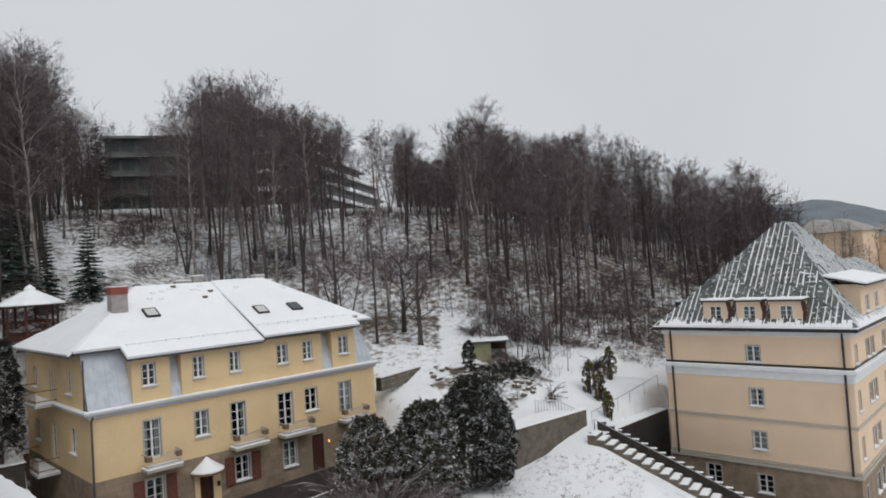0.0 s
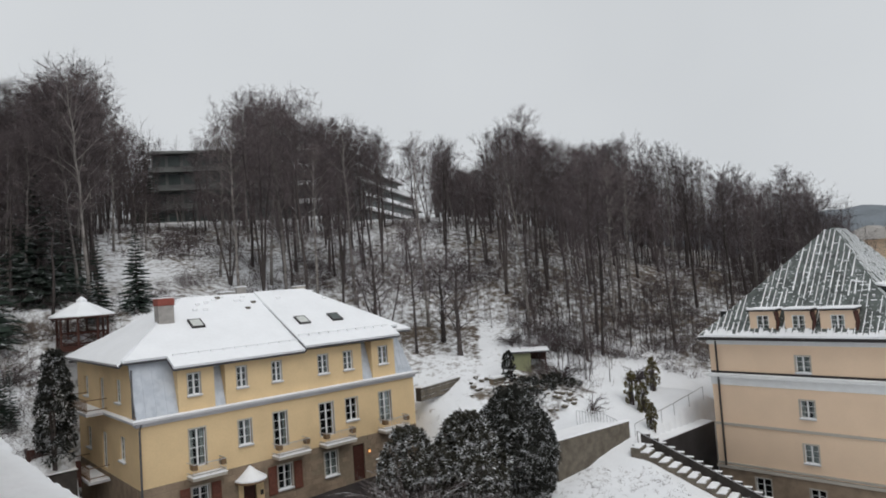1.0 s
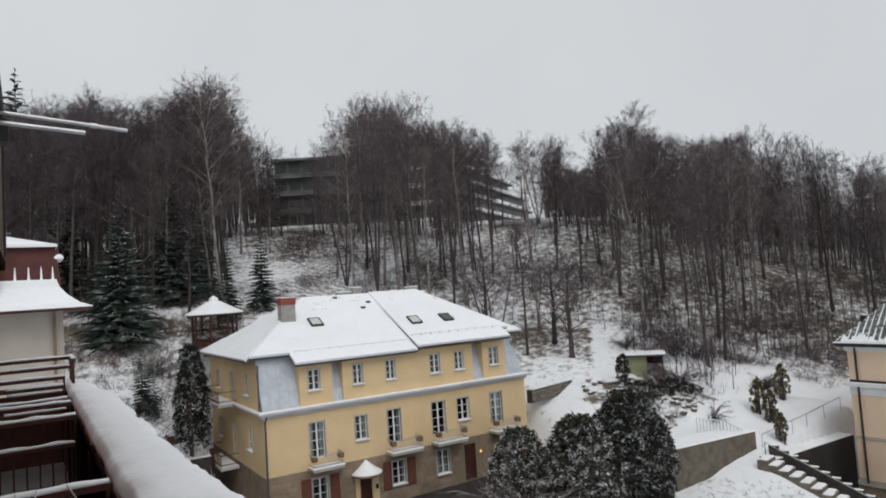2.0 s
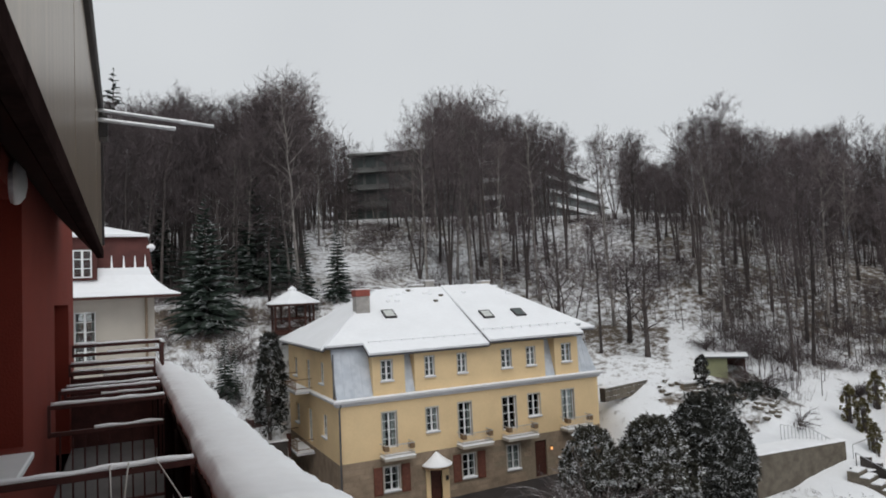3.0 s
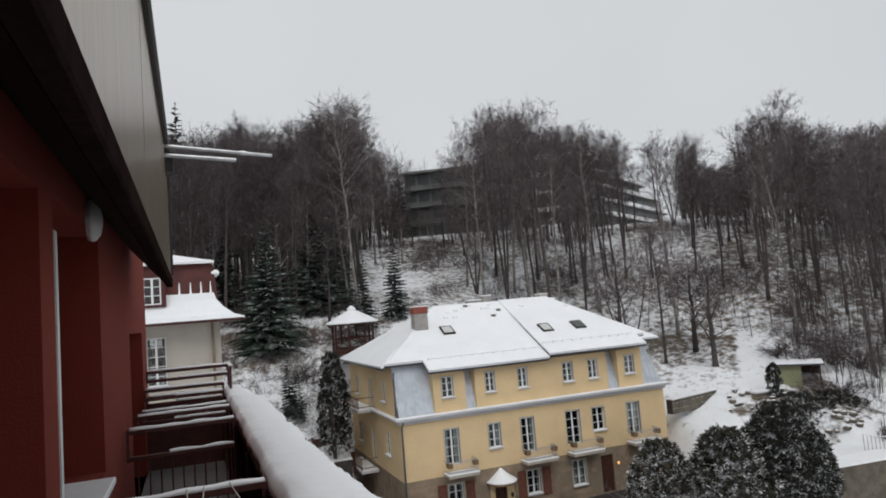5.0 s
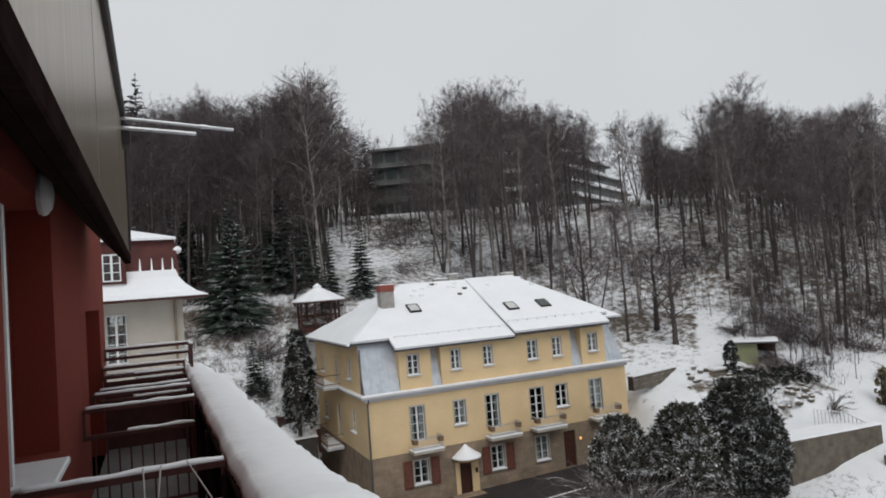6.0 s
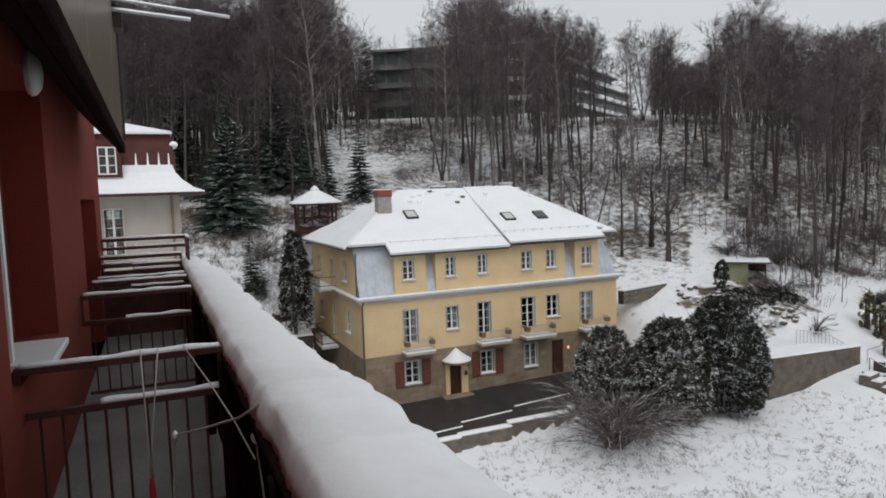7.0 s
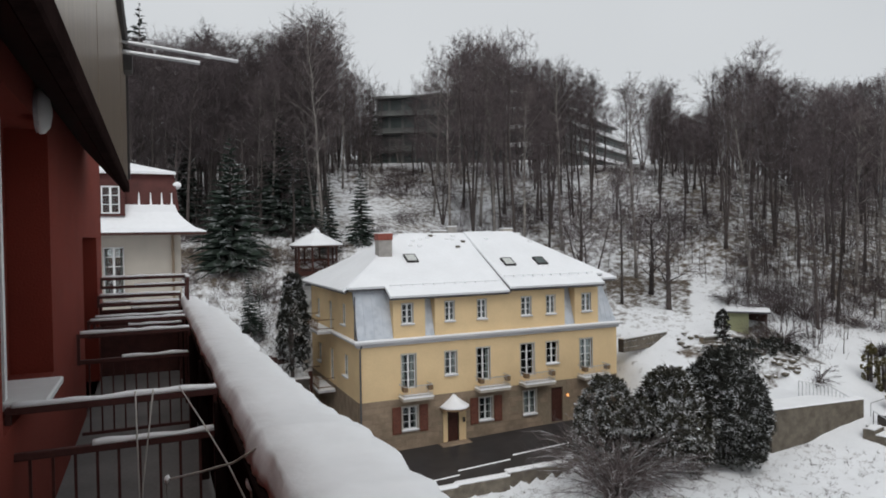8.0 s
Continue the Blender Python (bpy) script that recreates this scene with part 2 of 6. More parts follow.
# ---- mesh helpers ----
class Mesh:
    """Gathers vertices and faces of one part."""

    def __init__(self):
        self.v, self.f = [], []

    def add(self, verts, faces):
        n = len(self.v)
        self.v.extend(tuple(p) for p in verts)
        self.f.extend(tuple(i + n for i in q) for q in faces)
        return self

    def box(self, x0, x1, y0, y1, z0, z1, bev=0.0):
        if bev <= 0:
            p = [(x, y, z) for z in (z0, z1) for x, y in ((x0, y0), (x1, y0), (x1, y1), (x0, y1))]
            return self.add(p, [(3, 2, 1, 0), (4, 5, 6, 7), (0, 1, 5, 4), (1, 2, 6, 5), (2, 3, 7, 6), (3, 0, 4, 7)])
        b = min(bev, (x1 - x0) / 2.1, (y1 - y0) / 2.1, (z1 - z0) / 2.1)
        rings = []
        for z, i in ((z0, b), (z0 + b, 0), (z1 - b, 0), (z1, b)):
            rings.append([(x0 + i, y0 + i, z), (x1 - i, y0 + i, z), (x1 - i, y1 - i, z), (x0 + i, y1 - i, z)])
        return self.loft(rings)

    def loft(self, rings, cap=True):
        k, n = len(rings[0]), len(rings)
        f = [(i * k + j, i * k + (j + 1) % k, (i + 1) * k + (j + 1) % k, (i + 1) * k + j) for i in range(n - 1) for j in range(k)]
        if cap:
            f += [tuple(range(k - 1, -1, -1)), tuple((n - 1) * k + j for j in range(k))]
        return self.add([p for r in rings for p in r], f)

    def prism(self, outline, z0, z1):
        """A plan outline, counter-clockwise, raised from z0 to z1."""
        return self.loft([[(x, y, z0) for x, y in outline], [(x, y, z1) for x, y in outline]])

    def solid(self, quad, thick):
        """A slab: the face's corners, counter-clockwise from outside, given a thickness inwards."""
        a = [Vector(p) for p in quad]
        n = (a[1] - a[0]).cross(a[2] - a[0]).normalized()
        return self.loft([[p - n * thick for p in a], a])

    def tube(self, pts, radii, sides=6, cap=True):
        pts = [Vector(p) for p in pts]
        if not isinstance(radii, (list, tuple)):
            radii = [radii] * len(pts)
        rings = []
        for i, p in enumerate(pts):
            d = (pts[min(i + 1, len(pts) - 1)] - pts[max(i - 1, 0)]).normalized()
            a = d.cross(Vector((0, 0, 1)) if abs(d.z) < 0.9 else Vector((1, 0, 0))).normalized()
            b = d.cross(a)
            rings.append([p + (a * math.cos(t) + b * math.sin(t)) * radii[i] for t in (2 * math.pi * k / sides for k in range(sides))])
        rings = [list(reversed(r)) for r in rings]
        return self.loft(rings, cap)

    def data(self, name, material):
        if len(self.v) < 4000:
            # corners that meet are one corner
            seen, back = {}, []
            for p in self.v:
                back.append(seen.setdefault(tuple(round(c, 4) for c in p), len(seen)))
            self.v = list(seen)
            self.f = [q for q in (tuple(dict.fromkeys(back[i] for i in f)) for f in self.f) if len(q) > 2]
        me = bpy.data.meshes.new(name)
        me.from_pydata(self.v, [], self.f)
        me.materials.append(material)
        me.update()
        return me


def part(name, mesh, material, parent, label="", smooth=False):
    me = mesh if isinstance(mesh, bpy.types.Mesh) else mesh.data(name, material)
    if smooth:
        me.shade_smooth()
    ob = new(name, me)
    ob.parent = parent
    return tagged(ob, label) if label else ob


def thing(name, x, y, z, label, category, rz=0.0, group="", kind=""):
    ob = new(name)
    ob.matrix_basis = pose(x, y, z, 0, 0, rz)
    return tagged(ob, label, category, group, kind)


def lone(name, mesh, material, label, category, kind="", smooth=False):
    ob = part(name, mesh, material, None, "", smooth)
    return tagged(ob, label, category, "", kind)


def holed_wall(mesh, u0, u1, z0, z1, thick, holes):
    """A wall in the plane y = 0 (outside towards -y) with openings (u0, u1, z0, z1)."""
    us = sorted({u0, u1, *[h[0] for h in holes], *[h[1] for h in holes]})
    for a, b in zip(us, us[1:]):
        gaps = sorted((h[2], h[3]) for h in holes if h[0] <= a + 1e-6 and h[1] >= b - 1e-6)
        z = z0
        for g0, g1 in gaps:
            if g0 > z + 1e-6:
                mesh.box(a, b, 0, thick, z, g0)
            z = g1
        if z < z1 - 1e-6:
            mesh.box(a, b, 0, thick, z, z1)
    return mesh


def window(parent, u0, u1, z0, z1, cols=2, rows=3, name="window", depth=0.14, sill=True, curtain=0.0, m=None, surround=0.0, transom=False):
    """A casement window in a wall in the plane y = 0 of its parent (or placed by m), with frame, bars, panes, sill and curtain."""
    w = new(name)
    w.parent = parent
    w.matrix_basis = (m or Matrix()) @ pose(u0, depth, z0)
    W, H, t = u1 - u0, z1 - z0, 0.06
    fr = Mesh()
    fr.box(0, t, -0.03, 0.05, 0, H), fr.box(W - t, W, -0.03, 0.05, 0, H)
    fr.box(t, W - t, -0.03, 0.05, 0, t), fr.box(t, W - t, -0.03, 0.05, H - t, H)
    fr.box(W / 2 - 0.05, W / 2 + 0.05, -0.035, 0.05, t, H - t)
    part("frame", fr, WHITEPAINT, w)
    for k in range(1, rows):
        z = H * k / rows
        part("glazing_bar", Mesh().box(t, W - t, -0.02, 0.02, z - 0.018, z + 0.018), WHITEPAINT, w)
    for a, b in ((t, W / 2 - 0.05), (W / 2 + 0.05, W - t)):
        p = part("pane", Mesh().box(a, b, 0.0, 0.008, t, H - t), GLASS, w)
        p.visible_shadow = False
    if curtain:
        n = 9
        for a, b in ((t, W * (0.5 - 0.5 * (1 - curtain))), (W * (0.5 + 0.5 * (1 - curtain)), W - t)):
            top = [(a + (b - a) * i / n, 0.12 + 0.025 * (i % 2)) for i in range(n + 1)]
            c = Mesh().add([(x, y, 0.02) for x, y in top] + [(x, y, H) for x, y in top], [(i, i + 1, n + 2 + i, n + 1 + i) for i in range(n)])
            part("curtain", c, CURTAIN, w)
    if sill:
        s = part("sill", Mesh().box(-0.08, W + 0.08, -depth - 0.14, -0.03, -0.10, -0.03, 0.01), GREYBAND, w)
        part("snow_cap", Mesh().box(-0.08, W + 0.08, -depth - 0.13, -0.04, -0.026, 0.015, 0.012), SNOW, s)
    if surround:
        q = Mesh()
        k = surround
        q.box(-k, 0, -depth - 0.03, -depth + 0.1, -0.0, H + k), q.box(W, W + k, -depth - 0.03, -depth + 0.1, 0, H + k)
        q.box(0, W, -depth - 0.03, -depth + 0.1, H, H + k)
        part("surround", q, OFFWHITE, w)
    return w


# ---- ground ----
RADII = [0, 20, 34, 42, 47, 52, 57, 62, 68, 76, 90, 104, 140, 220, 400, 900, 3000]
SLOPES = {
    -30: [0, -1, -1.0, 2.0, 4.6, 8.0, 10.6, 12.6, 14.5, 17, 21.5, 25, 33, 45, 60, 80, 60],
    10: [-1, -1.0, -1.0, 1.6, 4.4, 8.0, 10.9, 12.6, 14.0, 16.2, 20.7, 24, 30, 40, 52, 60, 40],
    19: [-1, -1.6, -1.3, 2.0, 5.0, 9.0, 11.8, 12.9, 14.0, 16.0, 20.7, 24, 29, 36, 45, 50, 40],
    30: [-1, -1.6, -1.3, -0.8, 0.0, 2.0, 6.0, 9.0, 11.0, 14.5, 20.6, 24, 28, 34, 40, 45, 40],
    45: [-1, -1.6, -1.2, -0.8, -0.4, 3.4, 5.0, 7.0, 9.3, 13.2, 20.5, 22.5, 25, 28, 32, 35, 30],
    60: [-1, -1.2, -1.4, -1.5, -0.2, 0.6, 1.8, 3.3, 5.2, 8.0, 13.0, 15.5, 17, 16, 12, 10, 10],
    80: [-1, -2.0, -4.0, -6.0, -6.0, -5.5, -5.0, -4.0, -3.0, -1.0, 1.5, 3, 4, 2, 0, 0, 0],
    180: [-1, -2.0, -4.0, -6.0, -6.0, -6.0, -6.0, -6.0, -6.0, -6.0, -6.0, -6, -6, -6, -6, -6, -6],
}
ANGLES = sorted(SLOPES)


def ease(a, b, x):
    k = min(1.0, max(0.0, (x - a) / (b - a)))
    return k * k * (3 - 2 * k)


def road_z(x):
    return -0.62 + 0.026 * (x - 11)


def ground(x, y):
    r, az = math.hypot(x, y), math.degrees(math.atan2(x, y))
    if az < -30:
        az = -30 if az > -90 else 180
    hs = [float(np.interp(r, RADII, SLOPES[a])) for a in ANGLES]
    i = max(0, min(len(ANGLES) - 2, sum(a <= az for a in ANGLES) - 1))
    k = ease(ANGLES[i], ANGLES[i + 1], az) * 0.5 + 0.5 * (az - ANGLES[i]) / (ANGLES[i + 1] - ANGLES[i])
    z = hs[i] * (1 - k) + hs[i + 1] * k
    rough = 0.25 if r > 55 else 0.10
    z += rough * noise.noise((x * 0.22, y * 0.22, 0)) + 0.07 * noise.noise((x * 0.9, y * 0.9, 5)) + (1.2 * noise.noise((x * 0.05, y * 0.05, 9)) if r > 60 else 0)
    # level yard and road at the yellow house
    k = ease(-6, -4, x) * (1 - ease(31.2, 33.5, x)) * ease(32.15, 32.3, y) * (1 - (ease(53, 55, y) if x > 9.7 else ease(45.5, 46.0, y)))
    z = z * (1 - k) + (road_z(x) - 0.04) * k
    # terrace behind the stone retaining wall
    k = ease(33.6, 34.6, x) * (1 - ease(40.6, 41.5, x)) * ease(0.9, 1.6, y - 28.95 + 0.0867 * (x - 34.3)) * (1 - ease(34.0, 36.5, y))
    z = z * (1 - k) + 1.85 * k
    # bank that falls with the stairs
    if x > 30 and y < 27.4:
        d = 40.5 + 0.23 * (27.2 - y) - x
        z = min(z, 0.5 - 0.46 * (27.2 - y) + 0.3 * max(0.0, d - 0.7))
    # cutting of the dark drive beside the stairs
    k = ease(40.9, 41.6, x - 0.19 * (27 - y)) * (1 - ease(50.0, 54, x)) * ease(8.0, 12.0, y) * (1 - ease(27.3, 27.7, y))
    z = z * (1 - k) + min(z, -4.6) * k
    return z


def build_ground():
    az = [-180 + 10 * i for i in range(14)] + [-40 + 4 * i for i in range(8)] + [-8 + 0.45 * i for i in range(200)] + [82 + 7 * i for i in range(14)]
    rs = [1.0, 6, 12]
    while rs[-1] < 2900:
        r = rs[-1]
        rs.append(r + (0.5 if 27 < r < 72 else 0.9 if r < 110 else r * 0.06))
    verts, faces, litter = [], [], []
    for r in rs:
        for a in az:
            x, y = r * math.sin(radians(a)), r * math.cos(radians(a))
            verts.append((x, y, ground(x, y)))
            wood = ease(52, 66, r) if a < 44 else ease(60, 72, r)
            if a < 14:
                wood = ease(52, 64, r)
            clearing = ease(13, 16, a) * (1 - ease(26, 30, a)) * ease(56, 60, r) * (1 - ease(76, 86, r))
            litter.append(-0.14 + 0.30 * wood - 0.06 * clearing + (0.13 if r < 47 and a > 26 else 0) + (0.24 if 36.5 < x < 45.5 and 33.8 < y < 39.2 else 0) + (0.20 if a < 16 and 34 < r < 60 else 0) + (0.10 if 30 < a < 56 and 50 < r < 66 else 0) + 0.05 * ease(38, 46, a) * (1 - ease(66, 70, a)) * ease(54, 60, r) - 0.02 * ease(24, 30, a) * (1 - ease(46, 50, a)))
    n = len(az)
    for i in range(len(rs) - 1):
        for j in range(n):
            k = (j + 1) % n
            faces.append((i * n + j, (i + 1) * n + j, (i + 1) * n + k, i * n + k))
    me = bpy.data.meshes.new("ground")
    me.from_pydata(verts, [], [tuple(reversed(f)) for f in faces])
    me.materials.append(GROUND)
    me.attributes.new("litter", "FLOAT", "POINT").data.foreach_set("value", litter)
    me.shade_smooth()
    tagged(new("ground", me), "snow-covered hillside with brown grass showing through", "ground", kind="structure")


build_ground()


def build_far_hill():
    m = Mesh()
    n, rows = 120, 5
    verts = []
    for i in range(n + 1):
        a = radians(50 + 70 * i / n)
        h = 112 - 42 * ease(74, 80, 50 + 70 * i / n) + 12 * noise.noise((i * 0.08, 3, 0)) + 4 * noise.noise((i * 0.5, 1, 0))
        for k in range(rows):
            r = 1300 + 120 * k
            verts.append((r * math.sin(a), r * math.cos(a), -30 + (h + 35) * math.sin(math.pi * 0.5 * k / (rows - 1))))
    m.add(verts, [(i * rows + k, (i + 1) * rows + k, (i + 1) * rows + k + 1, i * rows + k + 1) for i in range(n) for k in range(rows - 1)])
    lone("backdrop", m, FARHILL, "wooded ridge on the horizon with haze painted in as blue-grey", "backdrop", "structure", True)


build_far_hill()

# asphalt road before the yellow house, with snow lines and a low stone kerb wall
road = Mesh()
xs = [-3.3 + 0.9 * i for i in range(39)]
road.loft([[(x, 32.6, road_z(x) - 0.3), (x, 45.6 if x < 10.9 else 39.4, road_z(x) - 0.3), (x, 45.6 if x < 10.9 else 39.4, road_z(x)), (x, 32.6, road_z(x))] for x in xs])
lone("road", road, ASPHALT, "wet dark asphalt lane before the yellow house", "road", "structure")
for a, b, y in ((12.9, 15.5, 33.6), (15.7, 19.2, 34.35), (19.7, 24.4, 35.1), (24.6, 28.5, 35.9)):
    q = Mesh()
    q.loft([[(x, y + 0.05 * (x - a) - 0.07, road_z(x) + 0.004), (x, y + 0.05 * (x - a) + 0.07, road_z(x) + 0.004), (x, y + 0.05 * (x - a), road_z(x) + 0.05)] for x in np.linspace(a, b, 8)])
    lone("snow_ridge", q, SNOW, "thin ridge of snow lying along the asphalt lane", "snow")
for a, b, y in ((11.0, 13.2, 31.75), (13.2, 14.5, 31.9), (14.5, 17.7, 32.05), (17.7, 21.7, 32.3), (21.7, 26.0, 32.5)):
    k = thing("kerb_wall", a, y, road_z(a), "low grey stone kerb wall capped with snow beside the lane", "wall", group="stepped kerb wall")
    part("stonework", Mesh().box(0, b - a, -0.2, 0.2, -1.3, 0.22, 0.03), STONEGREY, k)
    part("snow_cap", Mesh().box(-0.02, b - a + 0.02, -0.24, 0.24, 0.22, 0.34, 0.06), SNOW, k)


# ---- the yellow house ----
HX, HY, HW, HD = 11.4, 39.4, 19.5, 13.0
house = thing("yellow_house", HX, HY, 0, "three-storey yellow rendered house with a snowy mansard roof", "house")
UPPER = [(2.87, 3.61), (5.86, 6.5), (8.2, 8.85), (11.55, 12.3), (13.55, 14.25), (16.5, 17.25)]
MIDDLE = [(2.8, 3.75, 3.3, 5.5), (5.8, 6.62, 3.95, 5.45), (8.1, 9.05, 3.3, 5.5), (11.45, 12.5, 3.3, 5.5), (13.5, 14.45, 3.98, 5.48), (16.3, 17.32, 3.3, 5.48)]
LOW = [(2.82, 3.8, 0.72, 2.15), (8.25, 9.18, 0.68, 2.15), (11.63, 12.6, 0.66, 2.24)]
DOORS = [(5.88, 6.70, -0.48, 1.80), (13.85, 14.8, -0.2, 2.24)]


def house_shell():
    m = Mesh()
    holed_wall(m, 0, HW, 2.72, 6.15, 0.4, MIDDLE)
    part("front_wall", m, YELLOW, house)
    m = Mesh()
    holed_wall(m, 0, HW, -0.9, 2.72, 0.4, LOW + DOORS)
    part("base_wall", m, MORTAR, house)
    side = Mesh()
    holes = [(2.5, 3.5, 3.9, 5.3), (6.3, 7.3, 2.9, 5.15), (9.9, 10.9, 3.7, 5.05), (2.9, 3.8, 7.25, 8.6), (6.5, 7.4, 6.55, 8.5), (10.2, 11.1, 7.1, 8.4)]
    holed_wall(side, 0.4, HD, 2.72, 6.4, 0.4, holes[:3])
    holed_wall(side, 1.05, HD, 6.4, 9.5, 0.4, holes[3:])
    side.loft([[(0.22, y, 6.4), (1.05, y, 6.4), (1.05, y, 9.45)] for y in (0.0, 0.4)])
    # side wall stands in the plane x = 0, running back from the front
    s = part("side_wall", side, YELLOW, house)
    s.matrix_basis = Matrix(((0, 1, 0, 0), (1, 0, 0, 0), (0, 0, 1, 0), (0, 0, 0, 1)))
    s.data.flip_normals()
    back_walls = Mesh()
    back_walls.box(HW - 0.4, HW, 0.4, HD, -0.9, 6.4), back_walls.box(0.4, HW - 0.4, HD - 0.4, HD, -0.9, 6.4), back_walls.box(0.4, HW - 1.0, HD - 0.8, HD - 0.4, 6.4, 9.2)
    part("back_wall", back_walls, YELLOW, house)
    part("side_base", Mesh().box(-0.03, 0.4, 0.4, HD, -0.9, 2.72), STONE, house)
    for u0, u1, z0, z1 in holes:
        w = window(house, u0, u1, z0, z1, rows=3, sill=z1 - z0 < 1.7, depth=0.12, curtain=0.8,
                   m=Matrix(((0, 1, 0, 0), (1, 0, 0, 0), (0, 0, 1, 0), (0, 0, 0, 1))))
    for z in (2.3, 6.35):
        slab = part("side_balcony", Mesh().box(-1.25, -0.05, 5.6, 10.4, z, z + 0.16, 0.02), GREYBAND, house, "narrow side balcony with a brown railing and snow")
        part("snow_cap", Mesh().box(-1.25, -0.06, 5.62, 10.38, z + 0.16, z + 0.22, 0.03), SNOW, slab)
        rail = Mesh()
        for y0, y1 in ((5.65, 10.35),):
            for zz in (0.35, 0.95):
                rail.box(-1.22, -1.17, y0, y1, z + zz, z + zz + 0.05)
                rail.box(-1.17, -0.06, y0, y0 + 0.05, z + zz, z + zz + 0.05)
                rail.box(-1.17, -0.06, y1 - 0.05, y1, z + zz, z + zz + 0.05)
            for i in range(20):
                y = y0 + (y1 - y0) * i / 19
                rail.box(-1.21, -1.18, y - 0.015, y + 0.015, z + 0.16, z + 0.95)
        part("railing", rail, BALCBROWN, slab)


house_shell()
for i, (a, b, z0, z1) in enumerate(MIDDLE):
    window(house, a, b, z0, z1, rows=4 if z1 - z0 > 1.8 else 3, sill=z1 - z0 < 1.8, curtain=(0.6, 0.5, 0.45, 0, 0.1, 0.7)[i], surround=0.07)
for i, (a, b, z0, z1) in enumerate(LOW):
    window(house, a, b, z0, z1, rows=3, curtain=(0.3, 0.35, 0.9)[i], surround=0.09)

# stone facing of the ground floor
def house_stones():
    rng = random.Random(4)
    made = {}
    z, row = -0.55, 0
    while z < 2.6:
        h = rng.choice((0.26, 0.32, 0.38))
        h = min(h, 2.72 - z)
        u = 0.0
        while u < HW - 0.05:
            w = rng.choice((0.45, 0.6, 0.8, 1.0))
            w = min(w, HW - u)
            clear = all(not (u + w > a - 0.12 and u < b + 0.12 and z + h > c - 0.12 and z < d + 0.12) for a, b, c, d in LOW + DOORS)
            if clear and w > 0.1 and h > 0.1:
                key = (round(w, 2), round(h, 2))
                if key not in made:
                    made[key] = Mesh().box(0.012, w - 0.012, -0.024, 0.0, 0.012, h - 0.012, 0.012).data("stone", STONE)
                s = part("stone", made[key], STONE, house)
                s.location = (u, rng.uniform(-0.005, 0.004), z)
            u += w
        z += h
        row += 1


def shutter(u0, u1, z0, z1):
    s = part("shutter", Mesh().box(u0, u1, -0.09, -0.05, z0, z1, 0.008), BROWNWOOD, house, "red-brown wooden window shutter")
    sl = Mesh()
    n = int((z1 - z0 - 0.2) / 0.09)
    for i in range(n):
        z = z0 + 0.12 + i * 0.09
        sl.solid([(u0 + 0.08, -0.115, z), (u1 - 0.08, -0.115, z), (u1 - 0.08, -0.085, z + 0.07), (u0 + 0.08, -0.085, z + 0.07)], 0.01)
    part("slats", sl, BROWNWOOD, s)


for a, b, z0, z1 in LOW[:2]:
    shutter(a - 0.72, a - 0.14, z0 - 0.2, z1 + 0.08)
    shutter(b + 0.14, b + 0.72, z0 - 0.2, z1 + 0.08)


def front_door(a, b, z0, z1):
    d = part("door", Mesh().box(a, b, 0.12, 0.2, z0, z1, 0.01), DOORWOOD, house, "dark brown wooden front door")
    w = (b - a)
    for k in range(3):
        zz = z0 + 0.15 + k * (z1 - z0 - 0.2) / 3
        part("panel", Mesh().box(a + 0.12 * w, b - 0.12 * w, 0.10, 0.12, zz, zz + (z1 - z0) / 3 - 0.15, 0.01), DOORWOOD, d)
    part("handle", Mesh().tube([(b - 0.1, 0.05, z0 + 1.0), (b - 0.22, 0.05, z0 + 1.0)], 0.015), IRON, d)


for q in DOORS:
    front_door(*q)
surround = Mesh()
a, b, z0, z1 = DOORS[0]
surround.box(a - 0.3, a, -0.08, 0.1, z0 - 0.1, z1 + 0.1, 0.01), surround.box(b, b + 0.5, -0.08, 0.1, z0 - 0.1, z1 + 0.1, 0.01)
part("door_surround", surround, YELLOW, house, "yellow rendered surround of the porch door")
part("door_step", Mesh().box(a - 0.7, b + 0.7, -0.9, -0.05, -0.7, -0.42, 0.02), STONE, house)
lan = part("wall_lantern", Mesh().box(15.05, 15.17, -0.22, -0.05, 1.75, 1.80, 0.01), IRON, house, "small lit lantern beside the door")
part("lantern_glass", Mesh().box(15.06, 15.16, -0.21, -0.11, 1.55, 1.745, 0.02), LANTERN, lan)
part("mailbox", Mesh().box(b + 0.25, b + 0.42, -0.16, -0.08, 0.75, 1.05, 0.02), IRON, house)


def porch_roof():
    cx, n = 6.35, 10
    base, top = [], []
    for i in range(n + 1):
        t = math.pi * i / n
        base.append((cx - 1.0 * math.cos(t), -0.05 - 1.05 * math.sin(t), 1.85))
    p = part("porch_canopy", Mesh().loft([[(x, y, z - 0.12) for x, y, z in base], base]), BALCBROWN, house, "small rounded porch canopy covered in snow")
    rings = []
    for s, z in ((1.0, 1.86), (1.0, 1.93), (0.72, 2.10), (0.38, 2.36), (0.04, 2.66)):
        rings.append([(cx + (x - cx) * s, -0.05 + (y + 0.05) * s, z) for x, y, _ in base])
    part("snow_cap", Mesh().loft(rings), SNOW_ROOF, p, smooth=False)


porch_roof()


